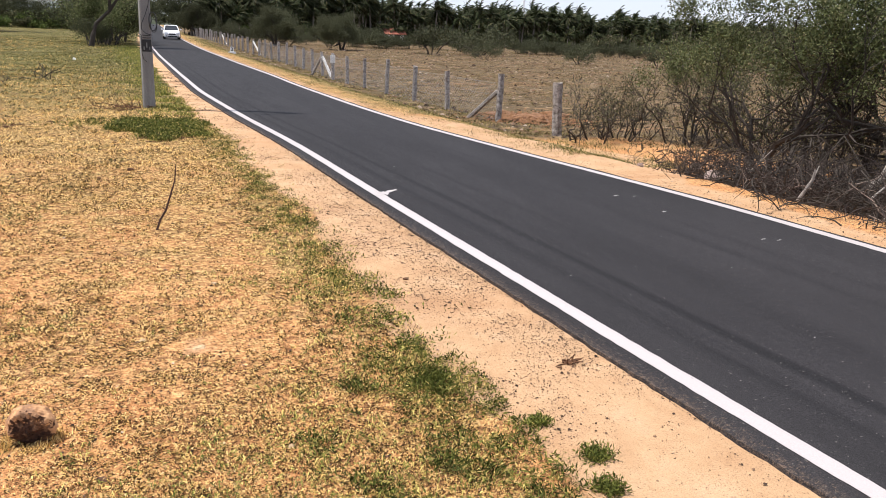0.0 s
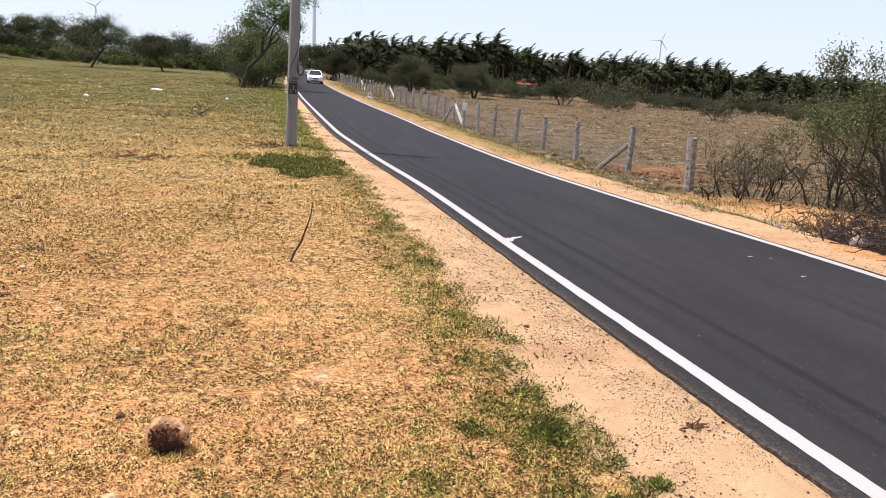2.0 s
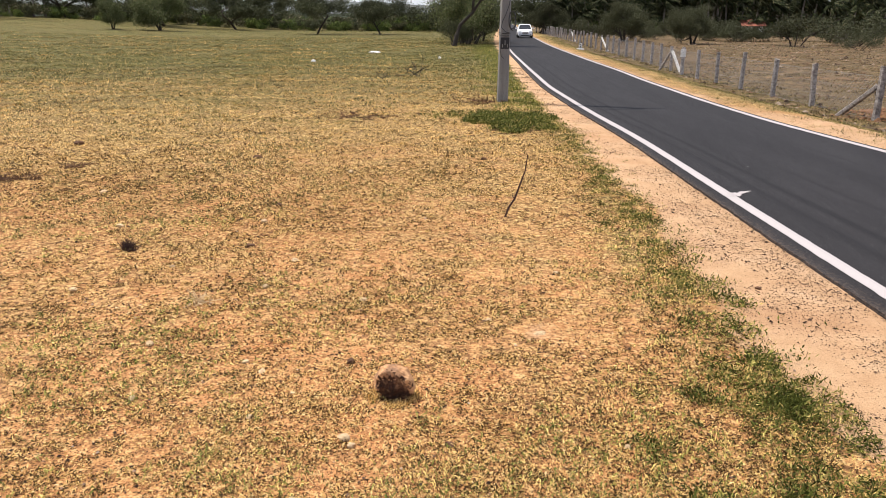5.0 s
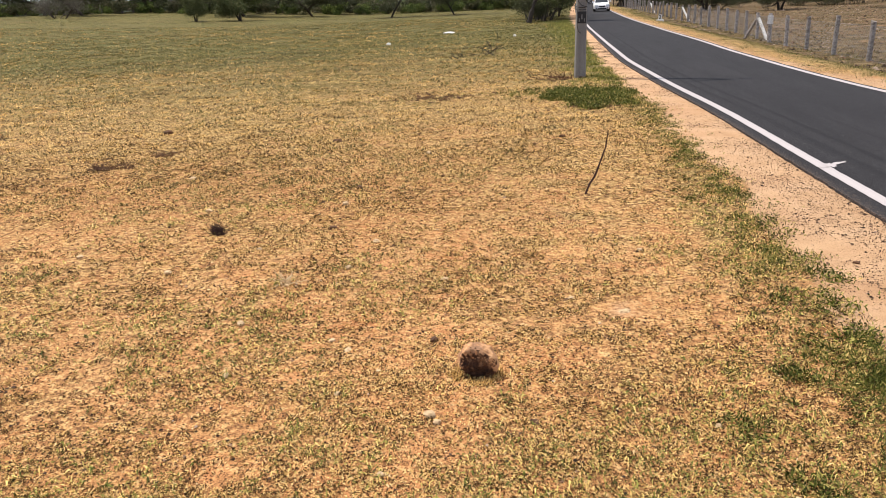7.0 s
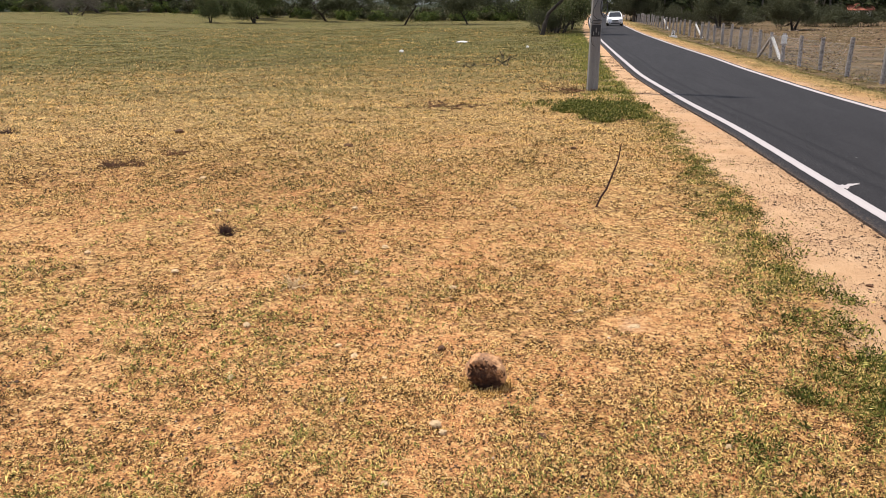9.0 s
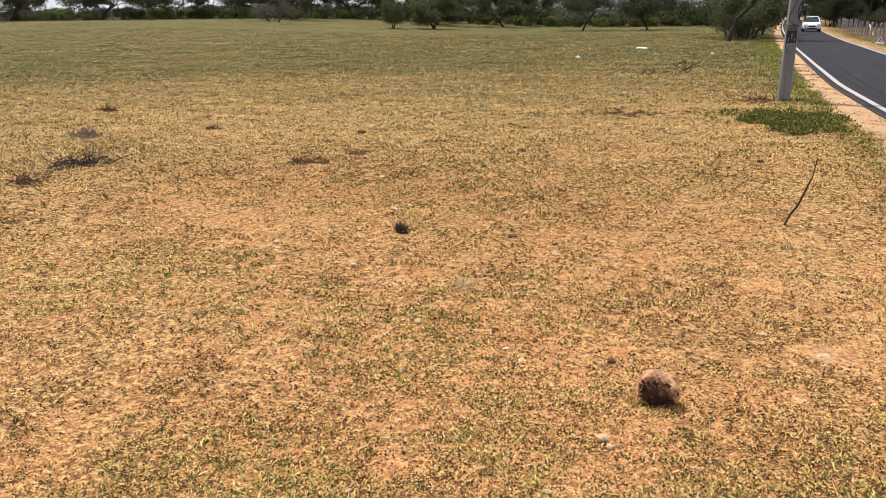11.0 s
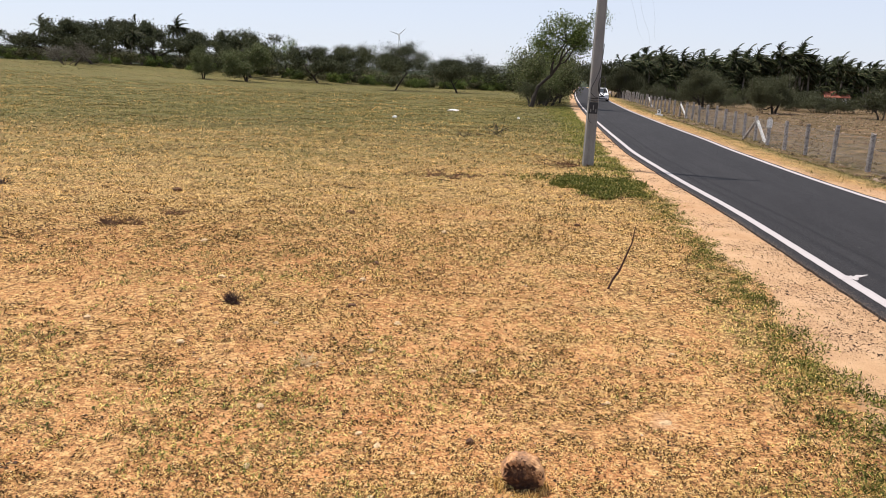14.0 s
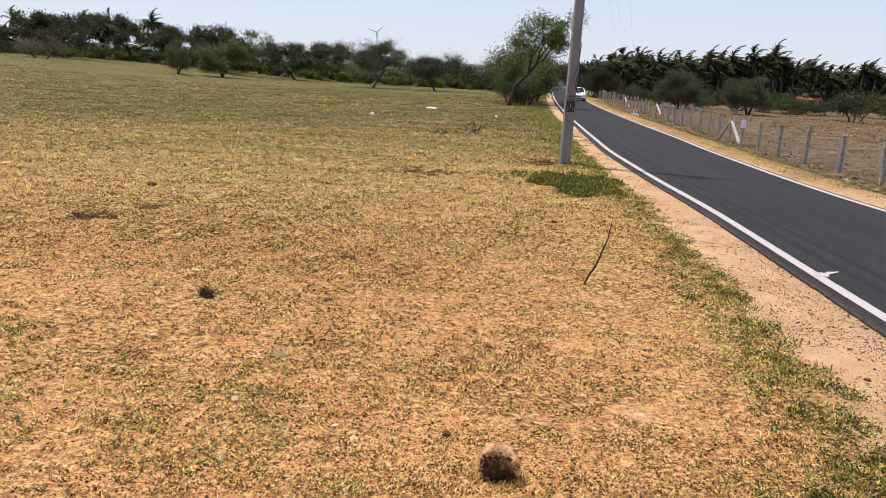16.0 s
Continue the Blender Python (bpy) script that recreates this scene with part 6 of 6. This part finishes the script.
def tangle(x, y, seed, n, spread, length, mat):
    """A low heap of crooked, forking twigs."""
    rg = np.random.default_rng(seed)
    g = Geo()
    for _ in range(n):
        h = abs(rg.normal()) * 0.18
        p = Vector((rg.normal() * spread, rg.normal() * spread * 1.2, h))
        a = rg.uniform(0, 6.283)
        d = Vector((math.cos(a), math.sin(a), rg.normal() * 0.35 + 0.1)).normalized()
        ln, r0 = length * rg.uniform(0.3, 1.2), rg.uniform(0.003, 0.012)
        pts = [p]
        for _ in range(6):
            d = (d + Vector(rg.normal(size=3)) * 0.55 - Vector((0, 0, pts[-1].z * 0.5))).normalized()
            q = pts[-1] + d * ln / 6
            q.z = max(q.z, 0.004)
            pts.append(q)
        g.tube(pts, [r0 * (1 - i / 8) for i in range(7)], 4, False)
        for k in (2, 3, 4, 5):
            q = pts[k] + Vector(rg.normal(size=3)) * ln * 0.16
            q.z = max(q.z, 0.004)
            g.tube([pts[k], pts[k].lerp(q, 0.5) + Vector(rg.normal(size=3)) * 0.02, q], [r0 * 0.5, r0 * 0.4, r0 * 0.2], 3, False)
    single("brushwood_heap", g, mat, on_ground(x, y), "low tangled heap of cut brown thorn brushwood", "brushwood", "brushwood heaps", "stuff")


for k, (x, y, n, sp, ln) in enumerate(((7.7, 9.9, 70, 0.30, 0.45), (7.5, 9.0, 150, 0.32, 0.6), (7.6, 8.1, 210, 0.38, 0.8), (7.6, 7.2, 230, 0.40, 0.9), (7.7, 6.3, 240, 0.42, 1.0), (7.9, 5.4, 240, 0.42, 1.0), (8.2, 4.5, 220, 0.45, 1.0),
                                       (8.6, 7.9, 130, 0.45, 0.9), (8.8, 6.8, 160, 0.5, 1.1), (9.0, 5.7, 160, 0.5, 1.1), (9.5, 8.6, 90, 0.5, 1.0), (9.3, 4.6, 150, 0.5, 1.1))):
    tangle(x, y, 20 + k, int(n * 1.0), sp, ln, (M_BARK, M_BRUSH)[k % 2])
    tangle(x, y, 70 + k, n // 14, sp * 0.9, ln * 0.8, M_TWIG)
for k, (p, q, r) in enumerate((((7.15, 6.8, 0.02), (7.25, 6.7, 0.42), 0.024), ((9.85, 13.4, 1.42), (10.35, 13.2, 1.75), 0.026), ((8.55, 7.2, 0.2), (9.4, 7.5, 0.5), 0.06), ((7.5, 5.9, 0.03), (8.3, 5.5, 0.32), 0.018), ((10.0, 9.0, 1.9), (10.9, 9.5, 2.3), 0.018), ((7.9, 9.9, 0.04), (7.95, 9.8, 0.42), 0.014), ((7.4, 6.0, 0.25), (8.1, 6.4, 0.3), 0.012), ((7.8, 8.6, 0.1), (8.6, 8.9, 0.5), 0.012))):
    p, q = Vector(p), Vector(q)
    z = Vector((0, 0, ground_z(p.x, p.y)))
    m = p.lerp(q, 0.5) + Vector((0.05, -0.03, 0.07))
    g = Geo().tube([p + z, m + z, q + z], [r, r * 0.8, r * 0.45], 7)
    e = m + Vector((0.12, 0.05, 0.16))
    g.tube([m + z, e + z], [r * 0.5, r * 0.25], 5)
    single("bare_limb", g, M_PALE, (0, 0, 0), "pale bare thorn limb among the scrub", "branch", "bare limbs")
for k, (x, y, s) in enumerate(((8.42, 10.4, 0.10), (7.30, 8.55, 0.15), (9.4, 10.2, 0.10), (7.0, 9.9, 0.05))):
    single("boulder", rock_mesh("boulder", 60 + k, (s, s * 0.8, s * 0.75), M_BOULDER, 0.35, 3), None, pose(x, y, rough_z(x, y) + s * 0.4, 0, 0, k * 50), "pale pinkish boulder among cut branches", "boulder", "roadside boulders")
# dug earth behind the first posts
for k, (x, y, s) in enumerate(((8.9, 17.6, 0.55), (9.7, 18.2, 0.45), (8.4, 18.6, 0.4))):
    single("earth_heap", rock_mesh("earth_heap", 80 + k, (s, s * 0.8, s * 0.28), M_EARTH, 0.5, 3), None, (x, y, ground_z(x, y)), "low heap of dug red earth", "earth heap", "earth heaps")

x, y = 8.8 + grng.normal(size=1500) * 0.60, 17.6 + grng.normal(size=1500) * 0.7
single("dug_clods", polys("dug_clods", crumbs(grng, x, y, grng.uniform(0.03, 0.12, 1500)), 3, M_EARTH), None, (0, 0, 0), "loose brown clods strewn over dug earth", "clods", kind="stuff")

# paint spilt on the edge line, and worn paint flecks on the asphalt


def road_top(x, y):
    a, b = float(line_left(y)) - 0.23, float(line_right(y)) + 0.12
    t = (x - a) / (b - a)
    return ground_z(x, y) + 0.012 + 0.048 * t * (1 - t)


def splash(x, y, rx, ry, seed, turn, name, label, lift=0.007, mat=None):
    rg = np.random.default_rng(seed)
    n = 18
    v, c, s = [], math.cos(turn), math.sin(turn)
    for i in range(n):
        t = 2 * math.pi * i / n
        k = rg.uniform(0.45, 1.15)
        u, w = math.cos(t) * rx * k, math.sin(t) * ry * k
        px_, py_ = x + u * c - w * s, y + u * s + w * c
        v.append((px_, py_, road_top(px_, py_) + lift))
    me = bpy.data.meshes.new(name)
    me.from_pydata(v, [], [tuple(range(n))])
    me.materials.append(mat or M_LINE)
    return tagged(new(name, me), label, "paint", "paint marks on the road", "structure")


splash(2.335, 7.88, 0.07, 0.11, 1, 0.2, "paint_splash", "white paint spilt over the edge line")
splash(2.44, 7.99, 0.045, 0.13, 2, -0.9, "paint_splash", "white paint spilt over the edge line")
splash(2.23, 7.80, 0.025, 0.07, 3, 1.2, "paint_splash", "white paint spilt over the edge line")
for k, (x, y, rx, ry) in enumerate(((5.00, 7.36, 0.02, 0.09), (5.21, 7.30, 0.015, 0.06), (5.08, 6.52, 0.02, 0.09), (5.36, 5.33, 0.015, 0.07), (5.49, 5.27, 0.015, 0.06), (4.40, 5.59, 0.008, 0.012), (3.61, 4.79, 0.008, 0.012), (3.18, 4.19, 0.008, 0.012), (2.97, 4.70, 0.010, 0.014), (2.9, 9.5, 0.012, 0.02), (4.4, 4.6, 0.008, 0.012), (3.9, 3.2, 0.007, 0.01), (3.4, 5.2, 0.008, 0.012), (2.75, 2.9, 0.01, 0.012))):
    splash(x, y, rx * 0.75, ry * 0.75, 10 + k, -1.2, "paint_fleck", "small worn white paint fleck on asphalt", 0.005, M_OLDPAINT)

# ---- small shed half hidden before the palms ----


def build_shed(x, y):
    ob = thing("shed", (x, y, ground_z(x, y)), "low whitewashed shed with a red tile roof", "shed")
    part("wall", Geo().box(pose(0, 0, -0.2), 2.4, 2.0, 1.5), M_WHITE, ob)
    g = Geo()
    for px_ in (-1.5, 1.5):
        g.v += [Vector((px_, -1.35, 1.18)), Vector((px_, 0, 1.95)), Vector((px_, 1.35, 1.18)), Vector((px_, 1.35, 1.26)), Vector((px_, 0, 2.03)), Vector((px_, -1.35, 1.26))]
    g.f += [(0, 1, 2, 3, 4, 5), (11, 10, 9, 8, 7, 6)] + [(k, (k + 1) % 6 + 0, (k + 1) % 6 + 6, k + 6) for k in range(6)]
    part("roof", g, M_RED, ob, "red tile roof")
    part("door", Geo().box(pose(0.3, -1.01, 0), 0.7, 0.04, 1.15), M_BARK, ob, "dark wooden door")


build_shed(29.6, 105.5)

# ---- overhead wires ----


def wire(a, b, sag, name="overhead_wire", r=0.003):
    a, b = Vector(a), Vector(b)
    pts = []
    for i in range(17):
        t = i / 16
        p = a.lerp(b, t)
        p.z -= sag * 4 * t * (1 - t)
        p.x += 0.10 * math.sin(23 * t + a.x * 5) * math.sin(math.pi * t)
        pts.append(p)
    single(name, Geo().tube(pts, [r] * 17, 3, False), M_CABLE, (0, 0, 0), "thin dark overhead power wire", "wire", "overhead wires")


_pz = ground_z(-0.3, 17.05)
for dx in (-0.55, 0.0, 0.55):
    wire((-0.3 + dx, 16.9, _pz + 7.08), (9.0 + dx, 126.0, 7.0), 1.4)
    wire((-0.3 + dx, 16.9, _pz + 7.08), (5.0 + dx, -28.0, 8.0), 0.7)


def far_pole():
    x, y = 9.0, 126.0
    ob = thing("utility_pole", Matrix.Translation((x, y, ground_z(x, y))), "distant grey concrete utility pole among shrubs", "utility pole")
    part("shaft", Geo().box(pose(0, 0, -0.2), 0.24, 0.20, 7.3, 0.6), M_CONCRETE, ob)
    part("crossarm", Geo().box(pose(0, 0, 6.9), 1.3, 0.07, 0.07), M_CONCRETE, ob)


far_pole()

# ---- far distance ----


def turbine(x, y, hub, turn, phase, base=1.6):
    ob = thing("wind_turbine", Matrix.Translation((x, y, 0)) @ pose(0, 0, 0, 0, 0, turn), "distant white wind turbine standing still", "wind turbine", "wind turbines")
    part("tower", Geo().lathe([(base, -10), (base * 0.8, hub * 0.5), (base * 0.55, hub)], Matrix.Identity(4), 14), M_TURBINE, ob)
    part("nacelle", Geo().box(pose(0, 0.5, hub - 0.8), 2.6, 6.5, 2.6, 0.9, 0.1), M_TURBINE, ob)
    part("hub", Geo().lathe([(1.1, 0), (0.9, 1.0), (0.2, 1.8)], pose(0, -2.7, hub + 0.4, 90, 0, 0), 10), M_TURBINE, ob)
    for k in range(3):
        a = phase + k * 120
        m = pose(0, -3.4, hub + 0.4) @ pose(0, 0, 0, 0, a, 0)
        g = Geo()
        for i, (z, c) in enumerate(((0.5, 0.9), (3, 1.5), (9, 1.0), (17, 0.25))):
            g.v += [m @ Vector((-c * 0.6, 0, z)), m @ Vector((0, -0.18 * c, z)), m @ Vector((c * 0.8, 0, z)), m @ Vector((0, 0.18 * c, z))]
        for i in range(3):
            for j in range(4):
                n = (j + 1) % 4
                g.f.append((i * 4 + j, i * 4 + n, i * 4 + 4 + n, i * 4 + 4 + j))
        part("blade", g, M_TURBINE, ob)


turbine(3.0, 900.0, 150, 10, 20, 2.6)
turbine(504.0, 1089.0, 69, -25, 25, 2.0)


turbine(-330.0, 1310.0, 77, 15, -72, 1.2)


def ridge(name, y0, pts, depth, mat, label):
    """A long low rise on the horizon: pts are (x, height)."""
    v, f = [], []
    xs = np.linspace(pts[0][0], pts[-1][0], 140)
    hs = np.interp(xs, [p[0] for p in pts], [p[1] for p in pts])
    for x, h in zip(xs, hs):
        h = h + 2.5 * noise.noise((x * 0.012, y0, 0)) + 1.2 * noise.noise((x * 0.05, y0, 3))
        v += [(x, y0, -25), (x, y0 + depth * 0.4, max(h, -20)), (x, y0 + depth, -25)]
    for i in range(len(xs) - 1):
        f += [(3 * i, 3 * i + 3, 3 * i + 4, 3 * i + 1), (3 * i + 1, 3 * i + 4, 3 * i + 5, 3 * i + 2)]
    me = bpy.data.meshes.new(name)
    me.from_pydata(v, [], f)
    me.materials.append(mat)
    return tagged(new(name, me), label, "hills", kind="structure")


ridge("backdrop_hills", 1500, [(-2200, 60), (-1500, 62), (-700, 52), (-400, 50), (-200, 40), (0, 32), (300, 26), (900, 24), (2000, 30)], 500, M_HILL, "hazy blue-grey hills on the horizon")
ridge("backdrop_woods", 420, [(-1400, 16), (-300, 13), (-150, 9), (0, 5.0), (300, 6), (1400, 7)], 60, M_WOODS, "far dark line of trees behind the fields")
